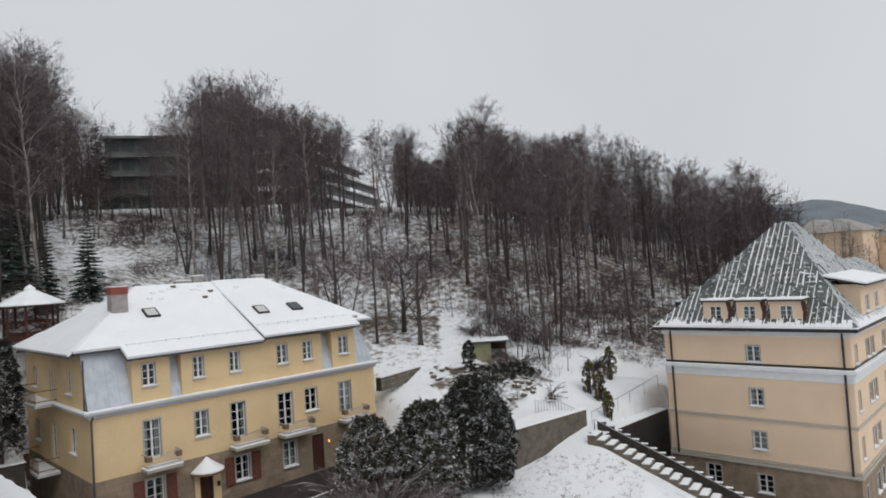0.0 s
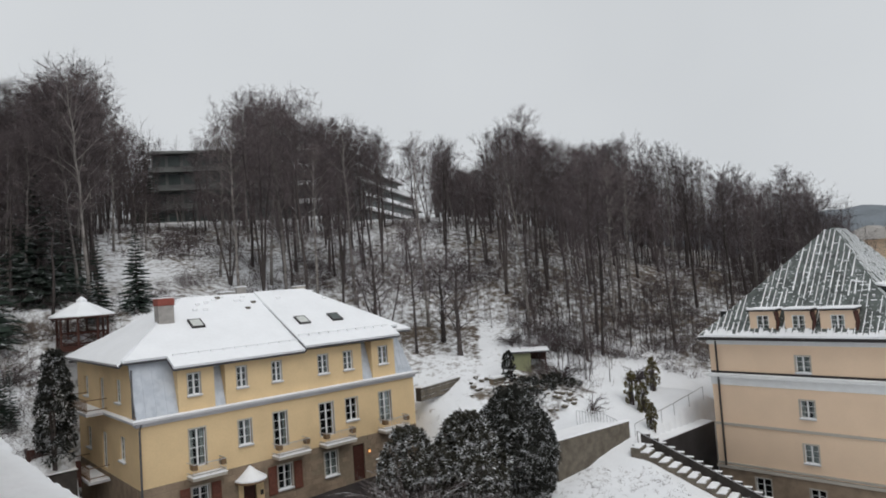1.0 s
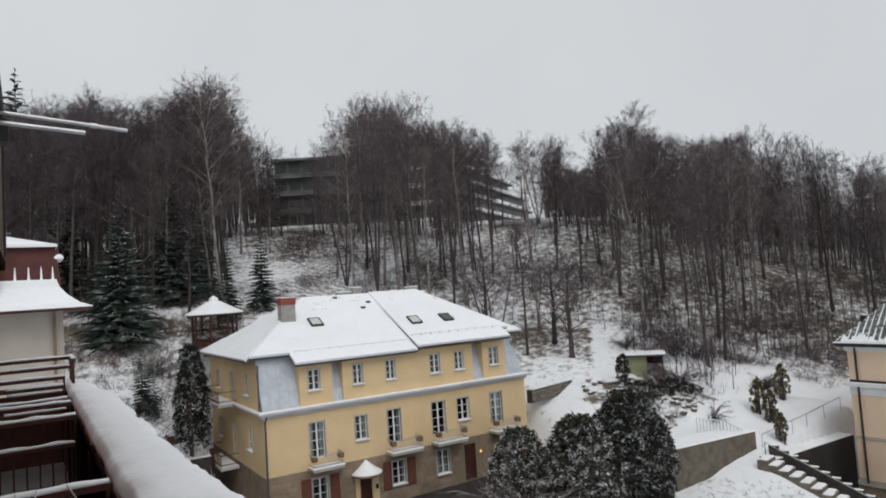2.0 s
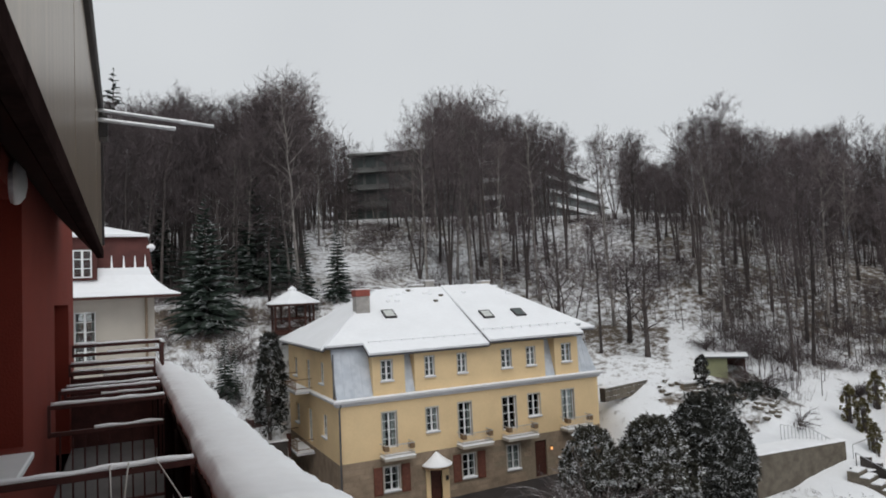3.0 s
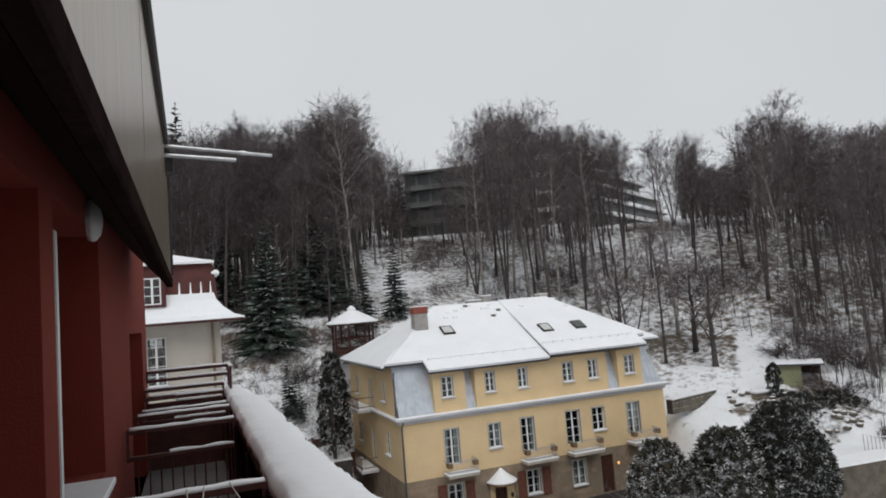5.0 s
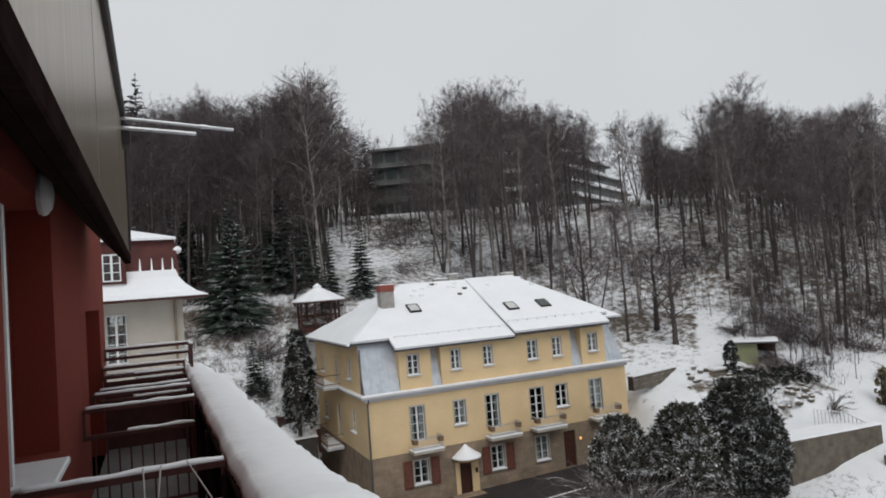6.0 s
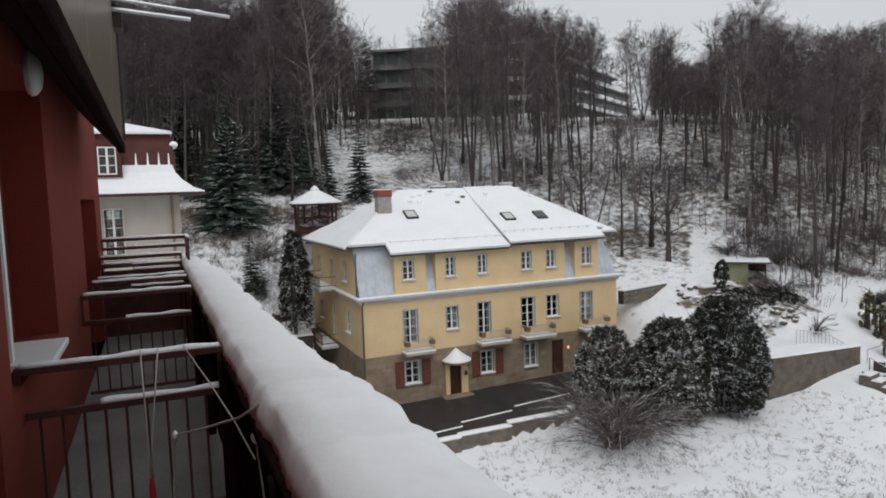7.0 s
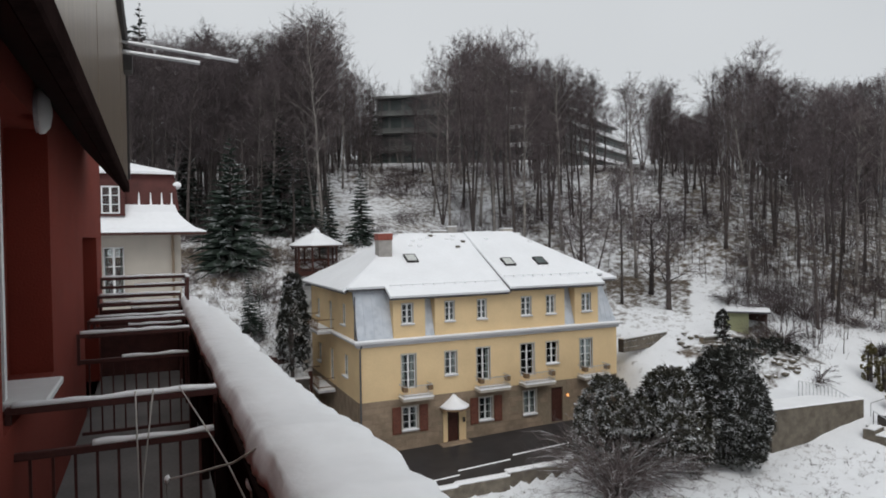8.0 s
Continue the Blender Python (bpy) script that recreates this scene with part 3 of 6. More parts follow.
def front_balcony(u0, u1):
    z = 2.72
    s = part("balcony", Mesh().box(u0, u1, -1.0, -0.06, z, z + 0.16, 0.02), OFFWHITE, house, "small front balcony with snow and a brown railing")
    part("snow_cap", Mesh().box(u0 - 0.03, u1 + 0.03, -1.04, -0.08, z + 0.16, z + 0.25, 0.04), SNOW, s)
    r = Mesh()
    for zz in (0.32, 0.92):
        r.box(u0 + 0.03, u1 - 0.03, -0.97, -0.93, z + zz, z + zz + 0.045)
        for u in (u0 + 0.03, u1 - 0.07):
            r.box(u, u + 0.04, -0.93, -0.07, z + zz, z + zz + 0.045)
    n = 16
    for i in range(n + 1):
        u = u0 + 0.05 + (u1 - u0 - 0.1) * i / n
        r.box(u - 0.01, u + 0.01, -0.96, -0.94, z + 0.2, z + 0.92)
    part("railing", r, GALV, s)
    for u in (u0 + 0.02, u1 - 0.3):
        k = part("planter_box", Mesh().box(u, u + 0.28, -0.98, -0.55, z + 0.60, z + 0.92, 0.02), BALCBROWN, s, "brown wooden end panel of the balcony")


front_balcony(2.55, 4.55)
front_balcony(7.85, 10.1)
front_balcony(11.25, 13.6)
front_balcony(16.0, 18.2)

# cornice and snow ledge between the storeys, with the roof above
led = part("cornice", Mesh().box(-0.12, HW + 0.12, -0.15, 0.4, 6.15, 6.36, 0.02).box(-0.32, HW + 0.32, -0.36, 0.4, 6.36, 6.48, 0.02), GREYBAND, house)
part("snow_cap", Mesh().box(-0.34, HW + 0.34, -0.38, 0.1, 6.48, 6.58, 0.05), SNOW, led)
led = part("side_ledge", Mesh().box(-0.32, -0.001, 0.402, HD, 6.36, 6.48, 0.02), GREYBAND, house)
part("snow_cap", Mesh().box(-0.34, 0.0, 0.41, HD, 6.48, 6.55, 0.03), SNOW, led)
gut = part("downpipe", Mesh().tube([(0.08, -0.42, 6.3), (0.06, -0.15, 6.0), (0.06, -0.1, -0.6)], 0.06), GUTTER, house, "grey rainwater downpipe")
part("downpipe", Mesh().tube([(-0.05, 0.5, 9.3), (-0.12, 0.3, 6.6)], 0.05), GUTTER, house)

BAYS = [(2.3, 4.45), (5.13, 15.04), (15.9, 17.9)]


def upper_storey():
    for k, (a, b) in enumerate(BAYS):
        m = Mesh()
        holes = [(u0, u1, 7.46, 8.72) for u0, u1 in UPPER if a < u0 < b]
        holed_wall(m, a, b, 6.4, 9.15, 0.3, holes)
        m.box(a, a + 0.12, 0.3, 1.6, 6.4, 9.15), m.box(b - 0.12, b, 0.3, 1.6, 6.4, 9.15)
        part("dormer_wall", m, YELLOW, house)
    for i, (a, b) in enumerate(UPPER):
        window(house, a, b, 7.46, 8.72, rows=3, curtain=(0, 0.1, 0.1, 0.2, 0.1, 0)[i], depth=0.1, surround=0.05)
    z0, z1, y0, y1 = 6.5, 9.62, 0.05, 0.95
    for a, b in ((-0.05, 2.3), (4.45, 5.13), (15.04, 15.9), (17.9, HW + 0.05)):
        top = b - 0.8 if b > HW else b
        part("mansard_sheet", Mesh().solid([(a, y0, z0), (b, y0, z0), (top, y1, z1), (a, y1, z1)], 0.12), ZINC, house, "pale blue-grey sheet-metal mansard slope")
        if b - a > 1.5:
            seams = Mesh()
            for i in range(1, 4):
                u = a + (b - a) * i / 4
                seams.solid([(u - 0.015, y0 - 0.02, z0), (u + 0.015, y0 - 0.02, z0), (u + 0.015, y1 - 0.02, z1), (u - 0.015, y1 - 0.02, z1)], 0.03)
            part("seams", seams, ZINC, house)
    part("mansard_sheet", Mesh().solid([(HW + 0.05, 0.05, z0), (HW + 0.05, HD, z0), (HW - 0.75, HD - 0.8, z1), (HW - 0.75, 0.95, z1)], 0.12), ZINC, house, "pale blue-grey sheet-metal mansard slope")
    part("mansard_side_trim", Mesh().tube([(-0.03, 0.1, 6.5), (0.0, 1.0, 9.55)], 0.06), GUTTER, house)


upper_storey()
# added dark sheet: its colour gives the shade of unlit rooms
part("room_shade_sheet", Mesh().box(0.5, HW - 1.1, 1.3, 1.35, -0.6, 9.0), ROOMSHADE, house, "dark sheet painted as the shade of unlit rooms behind the windows")


def roof_slab(name, quad, label=""):
    """One roof plane: a dark edge board below and snow above."""
    r = part(name, Mesh().solid(quad, 0.14), GUTTER, house)
    n = (Vector(quad[1]) - Vector(quad[0])).cross(Vector(quad[2]) - Vector(quad[0])).normalized()
    part("snow_cover", Mesh().solid([tuple(Vector(p) + n * 0.16) for p in quad], 0.155), SNOW_ROOF, r, "smooth snow cover")
    return r


MID, RZ = 6.5, 13.0
XB = 10.3
# left half
roof_slab("roof_plane", [(1.9, -0.6, 9.15), (XB, -0.6, 9.15), (XB, MID, RZ), (5.0, MID, RZ), (-0.45, 0.45, 9.72), (1.9, 0.45, 9.72)])
roof_slab("roof_plane", [(-0.45, HD - 0.45, 9.72), (-0.45, 0.45, 9.72), (5.0, MID, RZ)])
roof_slab("eaves_flare", [(-0.75, HD - 0.2, 9.58), (-0.75, 0.40, 9.58), (0.7, 1.8, 10.46), (0.7, HD - 1.8, 10.46)])
roof_slab("roof_plane", [(HW, HD + 0.4, 9.3), (-0.45, HD + 0.4, 9.3), (5.0, MID, RZ), (15.3, MID, RZ)])
# right half stands a little higher, with a flatter strip along its eaves
RR = RZ + 0.14
roof_slab("roof_plane", [(XB + 0.01, -0.7, 9.38), (17.95, -0.7, 9.38), (17.95, 0.4, 9.95), (XB + 0.01, 0.4, 9.95)])
roof_slab("roof_plane", [(XB + 0.01, 0.4, 9.95), (18.6, 0.4, 9.95), (14.4, MID, RR), (XB + 0.01, MID, RR)])
roof_slab("roof_plane", [(17.95, 0.3, 9.62), (HW + 0.25, 0.3, 9.62), (14.4, MID, RR - 0.02)])
roof_slab("roof_plane", [(HW + 0.25, 0.3, 9.62), (HW + 0.25, HD + 0.3, 9.3), (14.4, MID, RR - 0.01)])
part("roof_step", Mesh().solid([(XB, MID, RZ - 0.1), (XB, -0.68, 9.1), (XB, -0.68, 9.45), (XB, MID, RR)], 0.06), GUTTER, house)
for a, b, y, z in ((2.2, XB, 0.35, 9.72), (XB + 0.1, 17.7, 0.3, 10.02)):
    g = Mesh()
    for i in range(int((b - a) / 0.75) + 1):
        g.box(a + 0.75 * i, a + 0.75 * i + 0.05, y - 0.1, y + 0.1, z - 0.05, z + 0.22)
    g.tube([(a, y, z + 0.2), (b, y, z + 0.2)], 0.03)
    part("snow_guard", g, SNOW, house, "snow guard rail along the eaves")


def skylight(x, slope_y, z0, k):
    s = k
    y, z = slope_y, z0
    w, l = 0.85, 1.0
    d = Vector((0, 7.1, 3.85)).normalized()
    n = Vector((0, -3.85, 7.1)).normalized()
    p = Vector((x, y, z)) + n * 0.2
    q = [p, p + Vector((w, 0, 0)), p + Vector((w, 0, 0)) + d * l, p + d * l]
    f = part("skylight", Mesh().solid([tuple(a + n * 0.08) for a in q], 0.22), IRON, house, "dark roof skylight with a snowy pane")
    c = sum(q, Vector()) / 4 + n * 0.085
    q2 = [tuple(c + (a - sum(q, Vector()) / 4) * 0.78) for a in q]
    part("pane", Mesh().solid(q2, 0.01), FARGLASS if s else CURTAIN, f)


def slope_z(y, base=9.15, top=13.0):
    return base + (top - base) * (y + 0.6) / (MID + 0.6)


part("ridge_snow", Mesh().tube([(5.0, MID, RZ + 0.1), (XB, MID, RZ + 0.1)], 0.12, 6), SNOW_ROOF, house)
skylight(4.35, 2.9, slope_z(2.9), 0)
skylight(11.3, 1.75, slope_z(1.6) + 0.3, 0)
skylight(13.95, 1.75, slope_z(1.6) + 0.3, 1)


def chimney(x, y, w, d, z0, z1, material, cap):
    c = part("chimney", Mesh().box(x, x + w, y, y + d, z0, z1, 0.02), material, house)
    if cap:
        part("brick_cap", Mesh().box(x - 0.04, x + w + 0.04, y - 0.04, y + d + 0.04, z1, z1 + 0.45, 0.02), REDBRICK, c, "dark red brick chimney top")
    part("snow_cap", Mesh().box(x - 0.05, x + w + 0.05, y - 0.05, y + d + 0.05, z1 + (0.45 if cap else 0), z1 + (0.52 if cap else 0.08), 0.03), SNOW, c)


chimney(2.6, 3.6, 0.95, 0.8, 10.4, 12.75, CHIMNEYGREY, True)
chimney(14.1, 6.9, 0.75, 0.7, 11.5, 13.45, OFFWHITE, False)
chimney(9.2, 6.8, 0.7, 0.5, 12.0, 13.65, CHIMNEYGREY, False)
chimney(7.9, 6.7, 1.1, 0.5, 12.0, 13.35, CHIMNEYGREY, False)
caps = random.Random(8)
for i in range(15):
    x, y = caps.uniform(5, 15), caps.uniform(4.4, 6.2)
    z = slope_z(y) + (0.2 if x > XB else 0) + 0.16
    part("roof_vent", Mesh().box(x, x + 0.3, y - 0.14, y + 0.1, z - 0.05, z + 0.14, 0.04), STONEGREY if i % 5 == 0 else SNOW, house)

lone("terrace", Mesh().prism([(34.4, 29.3), (41.75, 28.65), (41.75, 30.8), (34.4, 31.2)], -1.0, 1.93), SNOW, "level snow-covered terrace above the retaining wall", "terrace", "structure")


# ---- the peach apartment house ----
RB = thing("apartment_house", 48.44, 18.55, 0, "peach rendered apartment house with a steep snow-streaked roof", "house", rz=-88)
# local x runs along the front to its right, local y goes into the house
RW0, RW1, RDEP = -6.5, 6.1, 30.0
RWIN = [(-0.46, 0.46, 5.1, 6.22), (-0.44, 0.48, 2.0, 3.2), (-0.44, 0.48, -1.05, 0.2), (-3.9, -2.85, -3.95, -2.6), (-0.28, 0.7, -4.05, -2.8)]


def side_frame(x):
    """Places a wall in the plane local x = x, running back along y, outside towards +x."""
    return Matrix(((0, -1, 0, x), (1, 0, 0, 0), (0, 0, 1, 0), (0, 0, 0, 1)))


def apartment():
    front = Mesh()
    holed_wall(front, RW0, RW1 - 0.4, -2.2, 7.3, 0.4, RWIN[:3])
    part("front_wall", front, CREAM, RB)
    base = Mesh()
    holed_wall(base, RW0, RW1 - 0.4, -7.0, -2.2, 0.4, RWIN[3:])
    part("base_wall", base, STONE, RB)
    side_holes = []
    for a, b in ((0.9, 1.5), (4.1, 5.1), (5.6, 6.6), (9.5, 10.5), (11.0, 12.0), (15.0, 16.2), (19.0, 20.2), (23.0, 24.2)):
        for z0, z1 in ((5.1, 6.3), (2.0, 3.3), (-1.1, 0.25), (-4.2, -2.9)):
            side_holes.append((a, b, z0, z1))
    sm = Mesh()
    holed_wall(sm, 0, RDEP, -2.2, 7.3, 0.4, [h for h in side_holes if h[2] > -2.2])
    s = part("side_wall", sm, CREAM, RB)
    s.matrix_basis = side_frame(RW1)
    sm = Mesh()
    holed_wall(sm, 0, RDEP, -7.0, -2.2, 0.4, [h for h in side_holes if h[2] < -2.2])
    s = part("side_base_wall", sm, STONE, RB)
    s.matrix_basis = side_frame(RW1)
    part("far_side_wall", Mesh().box(RW0, RW0 + 0.4, 0.4, RDEP, -7, 7.3), CREAM, RB)
    for i, h in enumerate(RWIN):
        window(RB, *h, rows=3, curtain=(0.95, 0.5, 0.95, 0, 0)[i], surround=0.08)
    for h in side_holes:
        window(RB, *h, rows=2, curtain=0.4, m=side_frame(RW1), depth=0.12, surround=0.08)
    for z0, z1, p, mt in ((6.95, 7.3, 0.12, WHITEPAINT), (3.95, 4.55, 0.05, WHITEPAINT), (4.55, 4.75, 0.3, WHITEPAINT), (0.98, 1.16, 0.08, OFFWHITE), (-2.2, -1.98, 0.12, OFFWHITE), (-1.9, -1.75, 0.08, OFFWHITE)):
        b = Mesh()
        b.box(RW0 - p, RW1 + p, -p, -0.002, z0, z1)
        b.box(RW1 + 0.002, RW1 + p, -0.002, RDEP, z0, z1)
        part("cornice_band", b, mt, RB)
        if p >= 0.3:
            b = Mesh()
            b.box(RW0 - p, RW1 + p, -p, -0.002, z1, z1 + 0.07, 0.03).box(RW1 + 0.002, RW1 + p, 0, RDEP, z1, z1 + 0.07, 0.03)
            part("snow_cap", b, SNOW, RB)
            b = Mesh()
            b.box(RW0, RW1 + 0.04, -0.05, -0.003, z1 + 0.07, z1 + 0.22).box(RW1 + 0.003, RW1 + 0.05, 0, RDEP, z1 + 0.07, z1 + 0.22)
            part("flashing", b, IRON, RB)
    e = Mesh()
    e.box(RW0 - 0.55, RW1 + 0.55, -0.6, 0.3, 7.3, 7.52).box(RW1 - 0.3, RW1 + 0.55, 0.3, RDEP, 7.3, 7.52)
    part("eaves_gutter", e, IRON, RB, "dark eaves gutter")
    e = Mesh()
    e.box(RW0 - 0.6, RW1 + 0.6, -0.62, 0.9, 7.52, 7.62, 0.04).box(RW1 - 0.3, RW1 + 0.6, 0.9, RDEP, 7.52, 7.62, 0.04)
    part("eaves_snow", e, SNOW, RB)
    for x in (RW0 + 0.55, RW1 - 0.45):
        part("downpipe", Mesh().tube([(x, -0.12, 7.2), (x + 0.02, -0.12, -2.0)], 0.07), IRON, RB)


apartment()
# two added dark sheets paint room shade behind the front and flank windows
part("room_shade_sheet", Mesh().box(RW0 + 0.5, RW1 - 1.4, 1.3, 1.35, -6.5, 9.3).box(RW1 - 1.4, RW1 - 1.35, 1.3, 28, -6.5, 7.2), ROOMSHADE, RB, "dark sheet painted as the shade of unlit rooms behind the windows")


def streaked_roof(parent, quad, n, rows):
    """A steep roof plane: dark boards with snow caught along standing ribs and cross battens."""
    a, b, c, d = [Vector(p) for p in quad]
    r = part("roof_plane", Mesh().solid(quad, 0.2), ROOFDARK, parent, "grey-green slate roof with streaks of snow")
    nn = (b - a).cross(c - a if (c - a).length > 0.1 else d - a).normalized()
    rng = random.Random(int(abs(a.x * 31 + a.y * 17 + n)))
    ribs, patches = Mesh(), Mesh()
    ex = (b - a).normalized()
    L = (b - a).length
    w = nn.cross(ex)
    if w.z < 0:
        w = -w
    top = (d - a).dot(w)
    s_d, s_c = (d - a).dot(ex), (c - a).dot(ex)

    def reach(s):
        """How far up the slope the plane goes at s along the eaves."""
        k = 1.0
        if s_d > 0.01:
            k = min(k, s / s_d)
        if s_c < L - 0.01:
            k = min(k, (L - s) / (L - s_c))
        return max(0.0, k) * top

    for i in range(n + 1):
        s = L * (i + rng.uniform(-0.1, 0.1)) / n
        if not 0.1 < s < L - 0.1:
            continue
        end, t = reach(s), rng.uniform(0, 0.4)
        while t < end - 0.2:
            l = min(rng.uniform(0.8, 3.2), end - t)
            if rng.random() < 0.9:
                h = rng.uniform(0.016, 0.055)
                s0, s1 = a + ex * s + w * t + nn * 0.05, a + ex * (s + rng.uniform(-0.04, 0.04)) + w * (t + l) + nn * 0.05
                ribs.solid([tuple(s0 - ex * h), tuple(s0 + ex * h), tuple(s1 + ex * h * 0.6), tuple(s1 - ex * h * 0.6)], 0.06)
            t += l + rng.uniform(0.0, 0.35)
    t = 0.3
    while t < top:
        s = rng.uniform(0, 0.4)
        while s < L:
            l = rng.uniform(0.06, 0.36)
            if rng.random() < 0.30 and reach(s) > t + 0.1 and reach(min(L, s + l)) > t + 0.1:
                p = a + ex * s + w * t + nn * 0.04
                up = w * rng.uniform(0.02, 0.07)
                patches.solid([tuple(p), tuple(p + ex * l), tuple(p + ex * l + up), tuple(p + up)], 0.05)
            s += l + rng.uniform(0.03, 0.4)
        t += top / rows
    # thicker snow caught above the gutter, ragged along its upper edge
    s = 0.1
    while s < L - 0.3:
        l, u = rng.uniform(0.15, 0.5), rng.uniform(0.15, 0.75)
        if reach(s) > u:
            p = a + ex * s + nn * 0.09
            patches.solid([tuple(p), tuple(p + ex * l), tuple(p + ex * l * 0.8 + w * u), tuple(p + ex * l * 0.2 + w * u)], 0.1)
        s += l * 0.9
    tagged(part("snow_streak", ribs, SNOW, r), kind="stuff")
    tagged(part("snow_patch", patches, SNOW, r), kind="stuff")
    return r


ROOFDARK = snow_on_top(mat("grey_green_slate", (0.15, 0.17, 0.162), 0.7, 0.5, 1.2, 0.4, fine=5.0), 0.2, 0.4, 5.0, 0.66)
AP = 6.6
BR = AP + 2.6
streaked_roof(RB, [(RW0 - 0.5, -0.5, 7.6), (RW1 + 0.5, -0.5, 7.6), (0.9, AP, 14.95), (0.2, AP, 14.95)], 34, 22)
streaked_roof(RB, [(RW1 + 0.5, -0.5, 7.6), (RW1 + 0.5, 15.5, 7.6), (0.9, BR, 14.95), (0.9, AP, 14.95)], 38, 22)
streaked_roof(RB, [(RW0 - 0.5, 15.5, 7.6), (RW0 - 0.5, -0.5, 7.6), (0.2, AP, 14.95), (0.2, BR, 14.95)], 20, 10)
streaked_roof(RB, [(RW1 + 0.5, 15.5, 7.6), (RW0 - 0.5, 15.5, 7.6), (0.2, BR, 14.95), (0.9, BR, 14.95)], 20, 10)
streaked_roof(RB, [(RW1 + 0.5, 13.0, 7.6), (RW1 + 0.5, 30.0, 7.6), (0.9, 30.0, 11.6), (0.9, 13.0, 11.6)], 34, 12)
part("back_roof", Mesh().solid([(RW0 - 0.5, 30.0, 7.6), (RW0 - 0.5, 13.0, 7.6), (0.9, 13.0, 11.6), (0.9, 30.0, 11.6)], 0.2), ROOFDARK, RB)
part("ridge_cap", Mesh().tube([(0.55, AP, 14.95), (0.55, BR, 14.95)], 0.14, 6), ROOFDARK, RB)


def roof_dormer(u0, u1):
    d = part("dormer", Mesh(), CREAM, RB, "peach dormer with a snow-topped roof")
    w = Mesh()
    hole = ((u0 + u1) / 2 - 0.42, (u0 + u1) / 2 + 0.42, 8.05, 9.05)
    holed_wall(w, u0, u1, 7.6, 9.35, 0.2, [hole])
    w.box(u0, u0 + 0.15, 0.2, 1.9, 7.6, 9.35), w.box(u1 - 0.15, u1, 0.2, 1.9, 7.6, 9.35)
    part("dormer_front", w, CREAM, d)
    window(d, *hole, rows=3, curtain=0.6, depth=0.06, sill=False)
    part("dormer_roof", Mesh().box(u0 - 0.08, u1 + 0.08, -0.25, 2.1, 9.35, 9.45), IRON, d)
    part("snow_cap", Mesh().box(u0 - 0.09, u1 + 0.09, -0.27, 2.1, 9.45, 9.57, 0.05), SNOW, d)
    part("cheek", Mesh().tube([(u1 + 0.06, -0.05, 9.3), (u1 + 0.10, 0.1, 8.6), (u1 + 0.02, -0.1, 7.75)], [0.16, 0.15, 0.06]), DOORWOOD, d)


for a, b in ((-3.3, -1.5), (-0.9, 0.85), (1.35, 3.45)):
    roof_dormer(a, b)


def side_dormer():
    """The broad dormer on the flank."""
    d = part("flank_dormer", Mesh(), CREAM, RB, "broad peach flank dormer with a snowy roof")
    w = Mesh()
    holes = [(4.6, 5.9, 8.2, 9.4), (7.6, 8.9, 8.2, 9.4)]
    holed_wall(w, 3.2, 11.5, 7.6, 10.2, 0.25, holes)
    w.box(3.2, 3.45, 0.25, 3.5, 7.6, 10.2), w.box(11.25, 11.5, 0.25, 3.5, 7.6, 10.2)
    f = part("dormer_front", w, CREAM, d)
    f.matrix_basis = side_frame(RW1 + 0.1)
    for h in holes:
        window(d, *h, rows=3, curtain=0.4, depth=0.08, m=side_frame(RW1 + 0.1))
    part("dormer_roof", Mesh().solid([(RW1 + 0.6, 2.8, 10.2), (RW1 + 0.6, 12.0, 10.2), (RW1 - 3.4, 12.0, 11.1), (RW1 - 3.4, 2.8, 11.1)], 0.12), IRON, d)
    part("snow_cap", Mesh().solid([(RW1 + 0.6, 2.8, 10.33), (RW1 + 0.6, 12.0, 10.33), (RW1 - 3.4, 12.0, 11.23), (RW1 - 3.4, 2.8, 11.23)], 0.12), SNOW, d)


side_dormer()
for x, y, w, d, h, z in ((150, 38, 15, 10, 7, 10.0), (162, 33, 16, 10, 7, 8.6), (172, 48, 15, 12, 7, 11.0)):
    b = thing("distant_house", x, y, z - 2.6, "distant pale house with a snowy hipped roof", "house", group="far houses")
    part("wall", Mesh().box(-w / 2, w / 2, -d / 2, d / 2, -9, h + 1), CREAM, b)
    part("roof", Mesh().loft([[(-w / 2 - .5, -d / 2 - .5, h + 1), (w / 2 + .5, -d / 2 - .5, h + 1), (w / 2 + .5, d / 2 + .5, h + 1), (-w / 2 - .5, d / 2 + .5, h + 1)], [(-w / 4, -.2, h + 3.6), (w / 4, -.2, h + 3.6), (w / 4, .2, h + 3.6), (-w / 4, .2, h + 3.6)]]), CHIMNEYGREY, b)

# ---- the camera's own balcony ----
WX = -0.78
FLOOR = 10.9
lone("floor", Mesh().box(WX - 0.3, 0.62, -3.0, 11.3, FLOOR - 0.22, FLOOR), CONCRETE, "wet grey concrete balcony floor", "floor", "structure")


